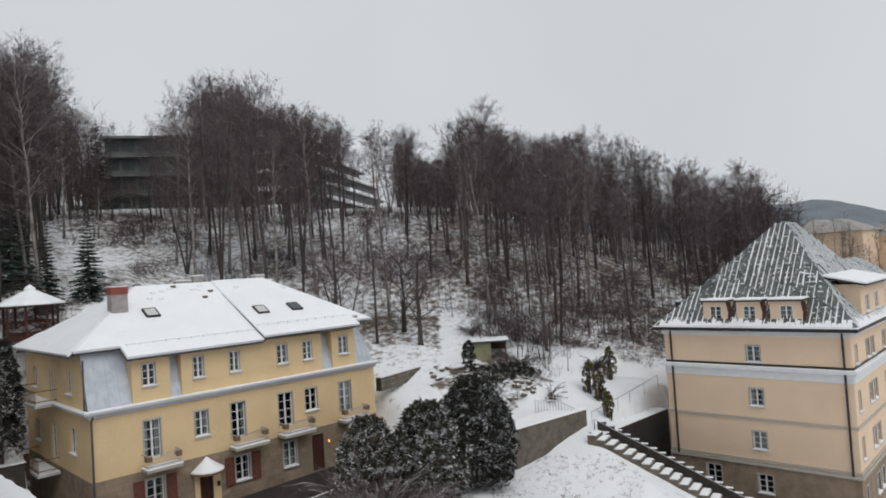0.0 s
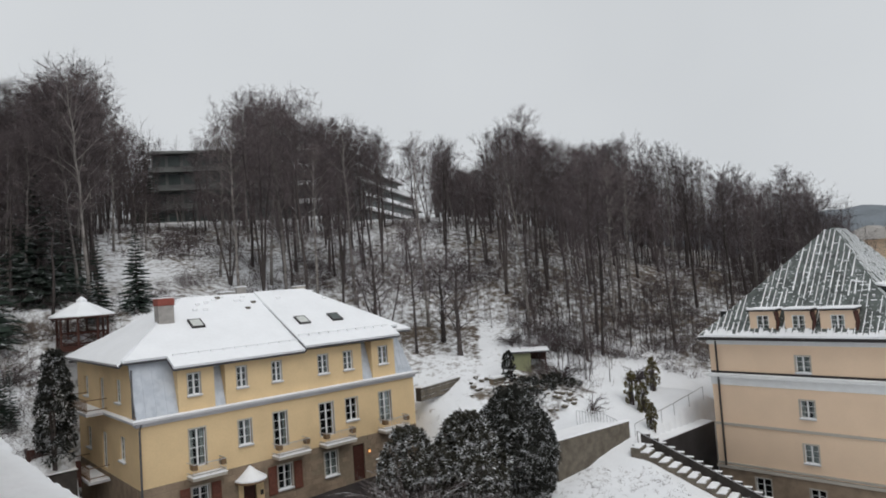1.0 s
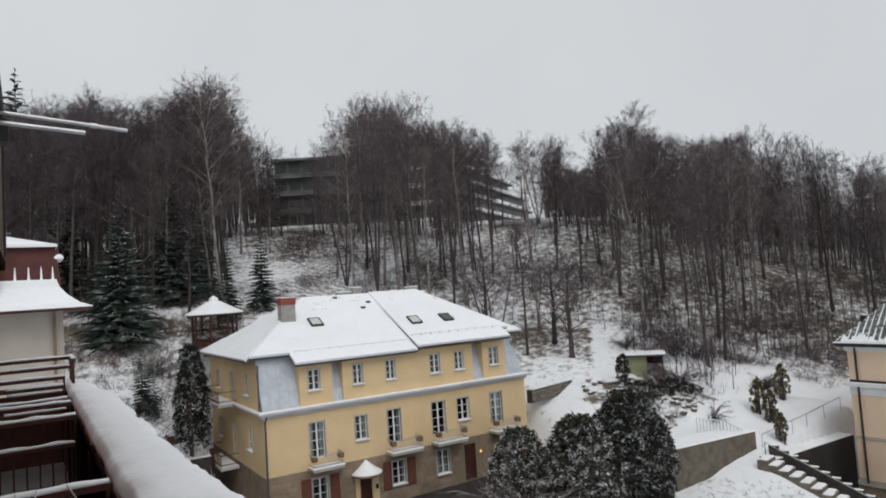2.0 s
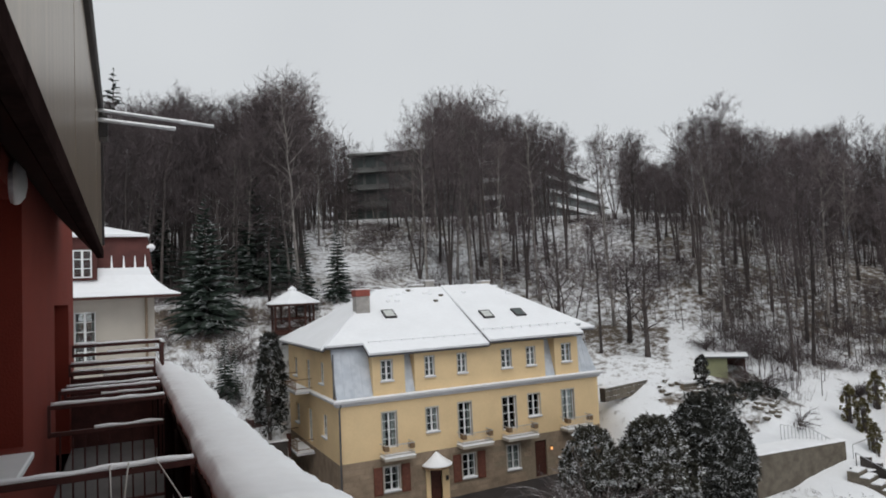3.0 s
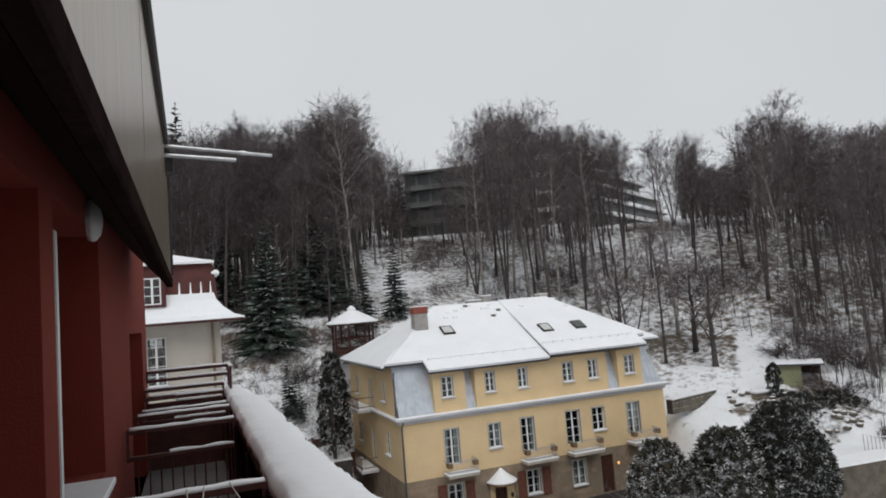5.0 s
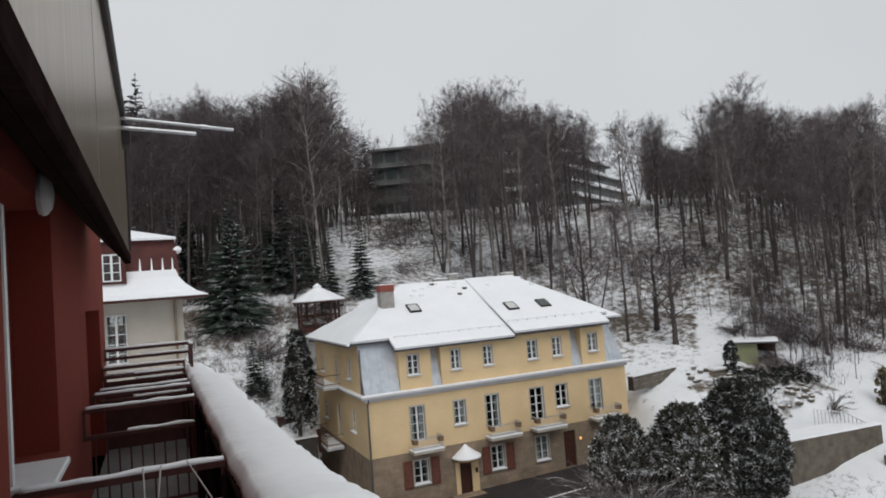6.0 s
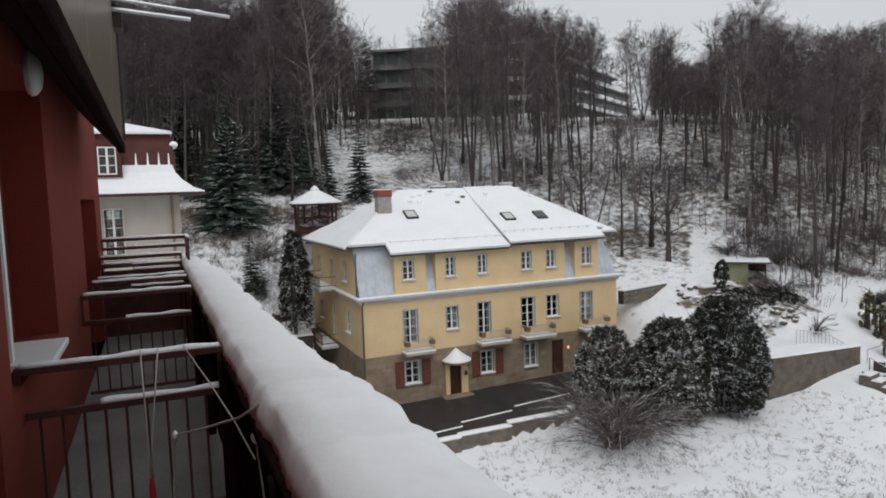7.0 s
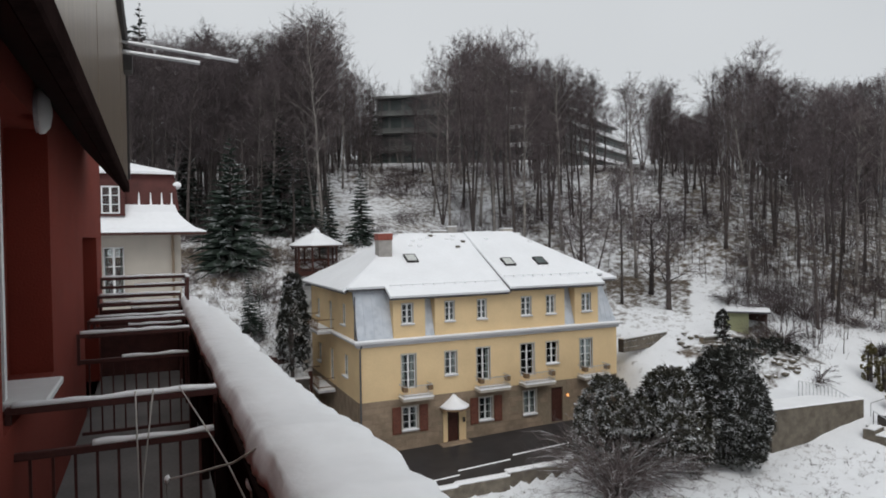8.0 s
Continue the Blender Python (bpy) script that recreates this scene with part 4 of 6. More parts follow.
def balcony_wall():
    w = thing("wall_west", WX, 0, FLOOR, "dark red rendered wall of the balcony", "wall", kind="structure")
    m = Mesh()
    holes = [(1.0, 3.8, 0.0, 2.9), (4.17, 6.15, 1.0, 2.95), (8.8, 10.9, 0.0, 2.1)]
    holed_wall(m, -4.0, 11.9, -12.0, 3.35, 0.3, [(a, b, c, d) for a, b, c, d in holes])
    q = part("render", m, REDWALL, w)
    q.matrix_basis = side_frame(0)
    # recessed faces behind the openings
    for a, b, c, d in holes:
        part("recess_back", Mesh().box(-0.45, -0.302, a - 0.05, b + 0.05, c, d + 0.05), REDWALL, w)
    part("end_wall", Mesh().box(-8.0, -0.36, 11.55, 11.9, -12, 3.2), REDWALL, w)
    part("back_room", Mesh().box(-8.0, -7.7, -4.0, 11.5, -12, 3.2), REDWALL, w)
    return w


wall = balcony_wall()
win = thing("window_1", WX, 4.17, FLOOR + 1.0, "white-framed window with a white sill in a deep red reveal", "window", kind="structure")
part("window_frame", Mesh().box(-0.10, -0.045, 0.33, 0.40, 0.125, 1.78, 0.006), WHITEPAINT, win)
part("window_sill", Mesh().box(-0.2, 0.17, 0.31, 1.06, 0.07, 0.12, 0.01), WHITEPAINT, win, "white projecting window sill")

soffit = thing("roof_overhang", -0.3, 0, 13.6, "dark roof overhang clad in bronze sheet metal", "roof", kind="structure")
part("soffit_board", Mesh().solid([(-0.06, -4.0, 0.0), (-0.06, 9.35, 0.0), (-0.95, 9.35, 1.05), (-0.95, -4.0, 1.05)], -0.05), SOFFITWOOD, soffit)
part("eaves_board", Mesh().box(-0.06, 0.02, -4.0, 9.38, -0.03, 0.09, 0.01), RAILDARK, soffit)


def cladding_sheets():
    me = Mesh().box(-0.05, 0.0, 0.002, 1.698, 0.0, 1.60, 0.003).data("sheet", CLADDING)
    for i in range(8):
        s = part("sheet", me, CLADDING, soffit)
        s.location = (0.002 * (i % 2), -4.05 + 1.7 * i, 0.095)


cladding_sheets()
part("top_edge", Mesh().box(-0.12, 0.06, -4.0, 9.55, 1.695, 1.80, 0.02), IRON, soffit)
part("end_trim", Mesh().box(-0.06, 0.03, 9.505, 9.56, 0.145, 1.69, 0.01), IRON, soffit)
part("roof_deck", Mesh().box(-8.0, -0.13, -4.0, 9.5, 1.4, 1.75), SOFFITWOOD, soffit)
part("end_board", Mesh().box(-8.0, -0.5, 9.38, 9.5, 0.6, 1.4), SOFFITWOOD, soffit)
lampthing = thing("wall_lamp", WX, 5.6, 13.90, "round opal bulkhead lamp on the red wall", "lamp")
rings = []
for s, d in ((0.12, 0.0), (0.145, 0.02), (0.14, 0.05), (0.10, 0.085), (0.04, 0.10)):
    rings.append([(d, s * math.cos(2 * math.pi * k / 20), s * 1.15 * math.sin(2 * math.pi * k / 20)) for k in range(20)])
part("diffuser", Mesh().loft(rings), LAMPGLASS, lampthing, smooth=True)
part("base_ring", Mesh().tube([(-0.001, 0, 0), (0.03, 0, 0)], 0.155, 20), GALV, lampthing)

aerial = thing("washing_poles", -0.3, 8.5, 15.1, "two pale snow-dusted metal poles jutting from the eaves", "pole")
part("pole", Mesh().tube([(-0.1, 0.1, 0.185), (1.3, 0.1, 0.06)], 0.022, 8), GALV, aerial)
part("pole", Mesh().tube([(-0.1, 0.1, 0.065), (0.85, 0.1, 0.0)], 0.026, 8), GALV, aerial)
part("collar", Mesh().tube([(0.90, 0.1, 0.096), (0.98, 0.1, 0.089)], 0.03, 8), GALV, aerial)
part("bracket", Mesh().box(-0.02, 0.1, 0.2, 0.5, -0.12, 0.14, 0.01), IRON, aerial)

# long front parapet with its thick ridge of snow
rail = thing("balcony_railing", 0.36, 0, FLOOR, "dark boarded balcony railing under a thick ridge of snow", "railing")
for y0, y1 in ((-3.0, 0.4), (0.41, 2.4), (2.41, 4.4), (4.41, 6.0), (6.01, 7.65), (7.66, 9.4), (9.41, 11.2)):
    part("board", Mesh().box(0.02, 0.06, y0, y1, 0.06, 1.0, 0.008), RAILDARK, rail)
    part("post", Mesh().box(-0.05, 0.018, y1 - 0.05, y1 + 0.01, 0.0, 1.02, 0.006), RAILDARK, rail)
part("top_board", Mesh().box(-0.03, 0.25, -3.0, 11.25, 1.0, 1.05, 0.008), RAILDARK, rail)


def rail_snow():
    rings = []
    n = 380
    for i in range(n + 1):
        y = -2.95 + 14.1 * i / n
        k = 1 - ease(1.6, 5.0, y)
        a = 0.022 * noise.noise((y * 2.2, 0, 1)) + 0.016 * noise.noise((y * 9, 0, 2)) + 0.008 * noise.noise((y * 26, 0, 2))
        b = 0.055 * noise.noise((y * 1.7, 5, 3)) + 0.03 * noise.noise((y * 5, 4, 2)) + 0.012 * noise.noise((y * 14, 4, 2)) + 0.10 * k + 0.15 * (1 - ease(8.5, 11.0, y))
        h = 0.115 + 0.055 * k + 0.025 * noise.noise((y * 1.9, 3, 4)) + 0.012 * noise.noise((y * 7, 3, 1))
        c = 0.02 * noise.noise((y * 5, 9, 1))
        a += 0.03
        prof = [(-0.01 + a, 1.035), (-0.04 + a, 1.06), (-0.035 + a, 1.05 + h * 0.4), (-0.012 + a, 1.05 + h * 0.80), (0.04, 1.05 + h * 0.97 + c * 0.3), (0.12 + b * 0.3, 1.05 + h + c * 0.4), (0.20 + b * 0.7, 1.05 + h * 0.96 - c * 0.4), (0.255 + b, 1.05 + h * 0.80), (0.285 + b, 1.05 + h * 0.4), (0.26 + b, 1.045)]
        rings.append([(x, y, z) for x, z in prof])
    part("snow_ridge", Mesh().loft([list(reversed(r)) for r in rings]), SNOW, rail, "thick soft ridge of snow", smooth=True)


rail_snow()


def divider(y, x0, x1, z_top=1.1, gap=0.27, balusters=True, label="red-brown iron divider rail with snow on its bars"):
    d = thing("balcony_divider", x0, y, FLOOR, label, "railing", group="balcony dividers")
    w = x1 - x0
    for k, z in enumerate((z_top, z_top - gap)):
        b = part("bar", Mesh().box(0, w, -0.022, 0.022, z - 0.045, z, 0.005), RAILRED, d)
        q = Mesh()
        n = 24
        rings = []
        for i in range(n + 1):
            x = w * (0.03 if k == 0 else 0.38) + w * (0.96 if k == 0 else 0.6) * i / n
            h = 0.028 + 0.012 * noise.noise((x * 6, y, k))
            rings.append([(x, -0.024, z - 0.002), (x, -0.018, z + h * 0.7), (x, 0.0, z + h), (x, 0.018, z + h * 0.7), (x, 0.024, z - 0.002)])
        part("snow_cap", q.loft(rings), SNOW, b, smooth=True)
    for x in (0.0, w - 0.03):
        part("post", Mesh().box(x, x + 0.03, -0.018, 0.018, 0.0 if x else z_top - gap - 0.05, z_top - 0.046), RAILRED, d)
    if balusters:
        for i in range(1, 10):
            x = w * i / 10
            part("baluster", Mesh().box(x - 0.008, x + 0.008, -0.008, 0.008, 0.08, z_top - gap - 0.046), RAILRED, d)
        part("bottom_bar", Mesh().box(0.03, w - 0.03, -0.015, 0.015, 0.05, 0.08), RAILRED, d)
    return d


divider(4.45, -0.82, 0.34)
divider(7.7, -0.76, 0.33)
divider(8.9, -0.76, 0.34, gap=0.16, balusters=False)
divider(9.7, -0.76, 0.34, z_top=1.06, gap=0.13, balusters=False)
divider(10.5, -0.76, 0.34, z_top=1.28, gap=0.12, balusters=False)
divider(10.9, -0.76, 0.34, z_top=1.14, gap=0.10, balusters=False)
lone("end_panel", Mesh().box(WX, 0.4, 11.22, 11.27, FLOOR, FLOOR + 1.0, 0.01), RAILRED, "dark red-brown boarded end panel of the balcony", "panel")
end = divider(11.2, -0.76, 0.45, z_top=1.50, gap=0.13, balusters=False, label="raised end railing of the balcony with snow on top")
part("return_bar", Mesh().box(1.18, 1.22, -0.7, 0.0, 1.44, 1.50, 0.005), RAILRED, end)
part("snow_cap", Mesh().box(1.17, 1.23, -0.7, 0.0, 1.50, 1.53, 0.012), SNOW, end)
for y in (-0.68, -0.4, -0.15):
    part("post", Mesh().box(1.185, 1.215, y - 0.015, y + 0.015, 1.0, 1.44), RAILRED, end)


def cord(name, pts, r, label, material=STRING):
    return lone(name, Mesh().tube(pts, r, 5), material, label, "string", smooth=True)


cord("string", [(-0.14, 4.42, 12.03), (-0.135, 4.4, 11.7), (-0.13, 4.4, 11.4), (-0.128, 4.4, 11.22)], 0.005, "white frosted string hanging from the divider bar")
hung = cord("string", [(-0.04, 4.42, 12.03), (-0.08, 4.41, 11.7), (-0.11, 4.4, 11.45), (-0.125, 4.4, 11.22)], 0.005, "white frosted string hanging from the divider bar")
cord("string", [(0.11, 4.42, 12.03), (0.22, 3.95, 11.9), (0.30, 3.4, 11.82), (0.33, 2.9, 11.80)], 0.004, "frosted string stretched to the railing")
cord("string", [(0.36, 2.85, 12.06), (0.30, 3.2, 11.90), (0.17, 3.5, 11.78), (0.02, 3.7, 11.70), (0.0, 3.7, 11.45), (-0.02, 3.7, 11.0)], 0.006, "frosted string hanging beside the railing")
cord("string", [(0.345, 2.95, 11.86), (0.35, 2.85, 11.70), (0.352, 2.7, 11.5), (0.352, 2.6, 11.2)], 0.005, "frosted string hanging beside the railing")
for px, py, pz, pr in ((0.345, 2.95, 11.88, 0.022), (0.02, 3.7, 11.70, 0.016)):
    rings = [[(px + pr * s * math.cos(6.283 * k / 8), py + pr * s * math.sin(6.283 * k / 8), pz + pr * h) for k in range(8)] for s, h in ((0.2, -1.6), (0.8, -0.8), (1.0, 0.2), (0.7, 1.1), (0.15, 1.6))]
    lone("snow_lump", Mesh().loft(rings), SNOW, "small lump of snow frozen on a string", "snow", smooth=True)
part("handle", Mesh().tube([(-0.127, 4.4, 10.98), (-0.127, 4.4, 11.01), (-0.127, 4.4, 11.17), (-0.127, 4.4, 11.22)], [0.012, 0.02, 0.018, 0.008], 8), REDPLASTIC, hung, "red plastic handle")

# ---- the neighbouring off-white house ----
K = 1.4
NB = thing("white_house", 0, 25 * K, 0, "off-white house with a maroon mansard and snowy eaves", "house")


def nx(x):
    return x * K


def nz(z):
    return 12.95 + (z - 12.95) * K


def neighbour():
    zc, ze = nz(13.15), nz(13.29)
    m = Mesh()
    hole = (nx(-1.56), nx(-0.92), nz(11.1), nz(12.75))
    holed_wall(m, -9, nx(0.88), 3.0, zc, 0.35, [hole])
    part("front_wall", m, OFFWHITE, NB)
    part("side_wall", Mesh().box(nx(0.88) - 0.35, nx(0.88), 0.35, 10, 3.0, zc), OFFWHITE, NB)
    window(NB, *hole, rows=5, curtain=0.4, surround=0.06)
    part("downpipe", Mesh().tube([(nx(0.62), -0.12, zc), (nx(0.62), -0.12, 8)], 0.07), STONE, NB)
    e = Mesh()
    e.box(-9, nx(1.66), -1.2, 10.5, zc, zc + 0.16)
    part("eaves_board", e, DOORWOOD, NB)
    # bell-cast lower roof, all snow
    rings = []
    for s, z in ((0, nz(13.27)), (0.35, nz(13.40)), (0.7, nz(13.68)), (0.92, nz(13.95)), (1.0, nz(14.2))):
        x = nx(1.68) - s * (nx(1.68) - nx(0.72))
        y = -1.25 + s * 1.3
        rings.append([(-9, y, z), (x, y, z), (x, 10.5 - s, z), (-9, 10.5 - s, z)])
    part("snowy_bellcast", Mesh().loft([[(x, y, rings[0][0][2] - 0.05) for x, y, z in rings[0]]] + rings), SNOW_ROOF, NB)
    up = Mesh()
    up.loft([[(-9, 0.05, nz(14.0)), (nx(0.86), 0.05, nz(14.0)), (nx(0.86), 9, nz(14.0)), (-9, 9, nz(14.0))], [(-9, 0.6, nz(15.3)), (nx(0.72), 0.6, nz(15.3)), (nx(0.72), 8.5, nz(15.3)), (-9, 8.5, nz(15.3))]])
    part("mansard", up, MAROON, NB, "maroon sheet mansard streaked with snow")
    st = Mesh()
    for u in (-0.42, -0.05, 0.3, 0.62):
        x = nx(u)
        z0, z1, zb = nz(14.06), nz(14.62), nz(14.0)
        y0, y1 = 0.03, 0.25
        st.loft([[(x - 0.20, y0, z0), (x + 0.20, y0, z0), (x, y0 + 0.2, z0)], [(x - 0.05, y0 + 0.07, nz(14.22)), (x + 0.05, y0 + 0.07, nz(14.22)), (x, y0 + 0.25, nz(14.22))], [(x - 0.015, y1, z1), (x + 0.015, y1, z1), (x, y1 + 0.1, z1)]])
    part("snow_streaks", st, SNOW, NB)
    part("top_roof", Mesh().loft([[(-9, 0.3, nz(15.28)), (nx(0.78), 0.3, nz(15.28)), (nx(0.78), 9, nz(15.28)), (-9, 9, nz(15.28))], [(-9, 0.3, nz(15.36)), (nx(0.78), 0.3, nz(15.36)), (nx(0.78), 9, nz(15.36)), (-9, 9, nz(15.36))], [(-9, 4, nz(16.0)), (nx(-1.2), 4, nz(16.0)), (nx(-1.2), 5, nz(16.0)), (-9, 5, nz(16.0))]]), SNOW_ROOF, NB)
    part("snow_lump", Mesh().box(nx(0.68), nx(0.95), 0.4, 1.6, nz(14.8), nz(15.03), 0.12), SNOW, NB)
    d = part("dormer", Mesh().box(nx(-2.0), nx(-0.85), -0.35, 1.2, nz(13.8), nz(14.95)), MAROON, NB)
    window(NB, nx(-1.56), nx(-1.0), nz(13.88), nz(14.8), rows=3, m=pose(0, -0.5, 0), sill=False, depth=0.1)


neighbour()


# ---- stone walls, shed, stairs, gazebo ----
def stone_wall(name, x0, y0, x1, y1, z0, z1, thick, label, cap=0.12, pieces=True, core=None):
    L = math.hypot(x1 - x0, y1 - y0)
    w = thing(name, x0, y0, z0, label, "wall", rz=math.degrees(math.atan2(y1 - y0, x1 - x0)))
    part("core", Mesh().box(0, L, 0.03, thick, 0, z1 - z0), core or MORTAR, w)
    part("snow_cap", Mesh().box(-0.05, L + 0.05, -0.08, thick + 0.06, z1 - z0, z1 - z0 + cap, 0.05), SNOW, w)
    rng = random.Random(int(x0 * 7 + y0))
    z = 0.0
    made = {}
    while pieces and z < z1 - z0 - 0.12:
        h = min(rng.choice((0.28, 0.36, 0.44)), z1 - z0 - z)
        u = 0.0
        while u < L - 0.1:
            b = min(rng.choice((0.4, 0.6, 0.8)), L - u)
            key = (round(b, 2), round(h, 2))
            if key not in made:
                made[key] = Mesh().box(0.012, b - 0.012, 0.0, 0.06, 0.012, h - 0.012, 0.02).data("stone", STONEGREY)
            s = part("stone", made[key], STONEGREY, w)
            s.location = (u, rng.uniform(-0.02, 0.01), z)
            u += b
        z += h
    return w


stone_wall("retaining_wall", 34.3, 28.95, 41.8, 28.3, -1.7, 2.0, 0.45, "long grey rubble retaining wall capped with snow", core=STONEGREY, pieces=False)
stone_wall("yard_wall", -4.0, 45.5, 9.65, 45.5, -0.9, 3.3, 0.5, "dark rubble retaining wall below the snowy garden", pieces=False, core=DARKSTONE)
stone_wall("garden_wall", 32.2, 40.2, 37.6, 41.6, 4.0, 5.0, 0.5, "curved low stone garden wall under snow", core=DARKSTONE)
stone_wall("garden_wall", 38.6, 38.7, 41.2, 38.5, 4.3, 4.85, 0.5, "low rubble terrace wall under snow", cap=0.2)

shed = thing("garden_shed", 42.1, 39.8, 4.85, "small olive-green shed with a flat snowy roof", "shed", rz=-47.5)
sh = Mesh()
holed_wall(sh, 0, 1.65, -0.4, 1.62, 0.12, [])
sh.box(0, 0.12, 0.12, 2.4, -0.4, 1.62).box(1.53, 1.65, 0.12, 2.4, -0.4, 1.62).box(0.12, 1.53, 2.28, 2.4, -0.4, 1.62)
part("wall", sh, OLIVE, shed)
part("porch_post", Mesh().box(2.85, 2.97, 0.1, 0.22, -0.5, 1.6), DOORWOOD, shed)
part("porch_wall", Mesh().box(1.66, 3.0, 2.1, 2.3, -0.5, 1.6), DOORWOOD, shed)
part("roof", Mesh().box(-0.15, 3.2, -0.3, 2.6, 1.62, 1.72), GUTTER, shed)
part("snow_cap", Mesh().box(-0.17, 3.22, -0.32, 2.62, 1.72, 1.84, 0.05), SNOW, shed)
rocks = random.Random(5)
for i in range(64):
    u, v = rocks.uniform(-4.0, 4.5), rocks.uniform(-4.5, -0.3)
    x, y = 41.2 + u * 0.67 + v * 0.5, 38.3 - u * 0.74 + v * 0.5
    r = rocks.uniform(0.10, 0.30)
    ring = []
    for k, s in ((-0.4, 0.7), (0.1, 1.0), (0.45, 0.8), (0.6, 0.35)):
        ring.append([(s * r * (1 + 0.3 * noise.noise((i * 3.1, a, k))) * math.cos(a), s * r * (1 + 0.3 * noise.noise((a, i * 2.7, k))) * math.sin(a), k * r) for a in (2 * math.pi * j / 8 for j in range(8))])
    ob = lone("rock", Mesh().loft(ring), STONEGREY, "grey rockery stone half buried in snow", "rock")
    ob.location = (x, y, ground(x, y) + 0.1)
    part("snow_cap", Mesh().loft([[(p[0] * 0.7, p[1] * 0.7, 0.48 * r) for p in ring[2]], [(p[0] * 0.8, p[1] * 0.8, 0.64 * r) for p in ring[3]]]), SNOW, ob)


def stairs():
    st = thing("outdoor_stairs", 40.5, 27.2, 0.75, "outdoor stone stairs with snow-covered treads and a rail", "stairs", rz=-77)
    n = 18
    for i in range(n):
        s = part("step", Mesh().box(0.6 * i, 0.6 * i + 0.64, -0.7, 0.7, -0.27 * (i + 1) - 0.6, -0.27 * i - 0.05, 0.02), STONEGREY, st)
        part("snow_cap", Mesh().box(0.6 * i + 0.10, 0.6 * i + 0.56, -0.68, 0.62, -0.27 * i - 0.05, -0.27 * i + 0.03, 0.03), SNOW, s)
    for i in range(n):
        w = part("parapet", Mesh().box(0.6 * i, 0.6 * i + 0.6, 1.45, 1.7, -0.27 * i - 2.2, -0.27 * i + 0.42), DARKSTONE, st)
        part("snow_cap", Mesh().box(0.6 * i + 0.04, 0.6 * i + 0.56, 1.44, 1.71, -0.27 * i + 0.42, -0.27 * i + 0.47, 0.02), SNOW, w)
    part("handrail", Mesh().tube([(0, 0.85, 0.75), (0.6 * n, 0.85, -0.27 * n + 0.75)], 0.03), GALV, st)
    for i in range(0, n, 3):
        part("rail_post", Mesh().tube([(0.6 * i, 0.85, -0.27 * i - 0.6), (0.6 * i, 0.85, -0.27 * i + 0.75)], 0.025), IRON, st)


stairs()
lone("drive", Mesh().prism([(41.7, 26.62), (43.5, 12.0), (50.0, 12.0), (50.0, 26.62)], -5.0, -4.55), ASPHALT, "dark wet asphalt court below the stairs", "drive", "structure")
lone("court_wall", Mesh().box(41.4, 51.0, 26.63, 28.0, -5.0, 0.45, 0.02), ASPHALT, "tall dark retaining wall below the yard fence", "wall")


lone("snow_sheet", Mesh().box(41.4, 51.0, 26.66, 28.3, 0.452, 0.52, 0.03), SNOW, "flat sheet of snow on top of the court wall", "snow")


def fence(name, pts, h, step, label):
    f = thing(name, *pts[0][:2], 0, label, "fence")
    ox, oy = pts[0][:2]
    top = [(x - ox, y - oy, ground(x, y) + h) for x, y in pts]
    for (ax, ay, az), (bx, by, bz) in zip(top, top[1:]):
        L = math.hypot(bx - ax, by - ay)
        n = max(1, int(L / step))
        part("rail", Mesh().tube([(ax, ay, az), (bx, by, bz)], 0.03), GALV, f)
        for i in range(n + 1):
            x, y, z = ax + (bx - ax) * i / n, ay + (by - ay) * i / n, az + (bz - az) * i / n
            part("post", Mesh().tube([(x, y, z - h - 0.3), (x, y, z)], 0.025), GALV, f)


fence("metal_fence", [(41.5, 28.9), (41.0, 30.2), (39.6, 31.3)], 1.0, 0.22, "thin grey metal fence on the snowy terrace")
fence("yard_fence", [(42.3, 28.2), (47.5, 28.0), (52.0, 27.9)], 0.9, 1.6, "low rail fence along the drive")


def gazebo():
    g = thing("gazebo", 12.2, 54.0, 10.25, "open wooden gazebo with a snow-covered octagonal roof", "gazebo")
    R = 1.75
    ang = [2 * math.pi * k / 8 + 0.39 for k in range(8)]
    part("floor_deck", Mesh().prism([(R * math.cos(a), R * math.sin(a)) for a in ang], -0.3, 0.1), DOORWOOD, g)
    for a in ang:
        x, y = R * 0.95 * math.cos(a), R * 0.95 * math.sin(a)
        part("post", Mesh().box(x - 0.07, x + 0.07, y - 0.07, y + 0.07, 0.1, 2.1), DOORWOOD, g)
    for a, b in zip(ang, ang[1:] + ang[:1]):
        p = [(R * 0.95 * math.cos(q), R * 0.95 * math.sin(q)) for q in (a, b)]
        for z in (0.25, 0.95, 2.0):
            part("rail", Mesh().tube([(*p[0], z), (*p[1], z)], 0.05, 4), DOORWOOD, g)
        part("brace", Mesh().tube([(*p[0], 0.25), (*p[1], 0.95)], 0.03, 4), DOORWOOD, g)
        part("brace", Mesh().tube([(*p[0], 0.95), (*p[1], 0.25)], 0.03, 4), DOORWOOD, g)
    part("roof_deck", Mesh().loft([[(2.15 * math.cos(a), 2.15 * math.sin(a), 2.02) for a in ang], [(2.15 * math.cos(a), 2.15 * math.sin(a), 2.12) for a in ang]]), DOORWOOD, g)
    r = part("roof", Mesh().loft([[(s * math.cos(a), s * math.sin(a), z) for a in ang] for s, z in ((2.2, 2.12), (2.18, 2.22), (0.5, 3.1), (0.4, 3.12))]), SNOW_ROOF, g)
    part("finial", Mesh().loft([[(s * math.cos(a), s * math.sin(a), z) for a in ang] for s, z in ((0.36, 3.1), (0.36, 3.3), (0.05, 3.55))]), SNOW_ROOF, g)


gazebo()


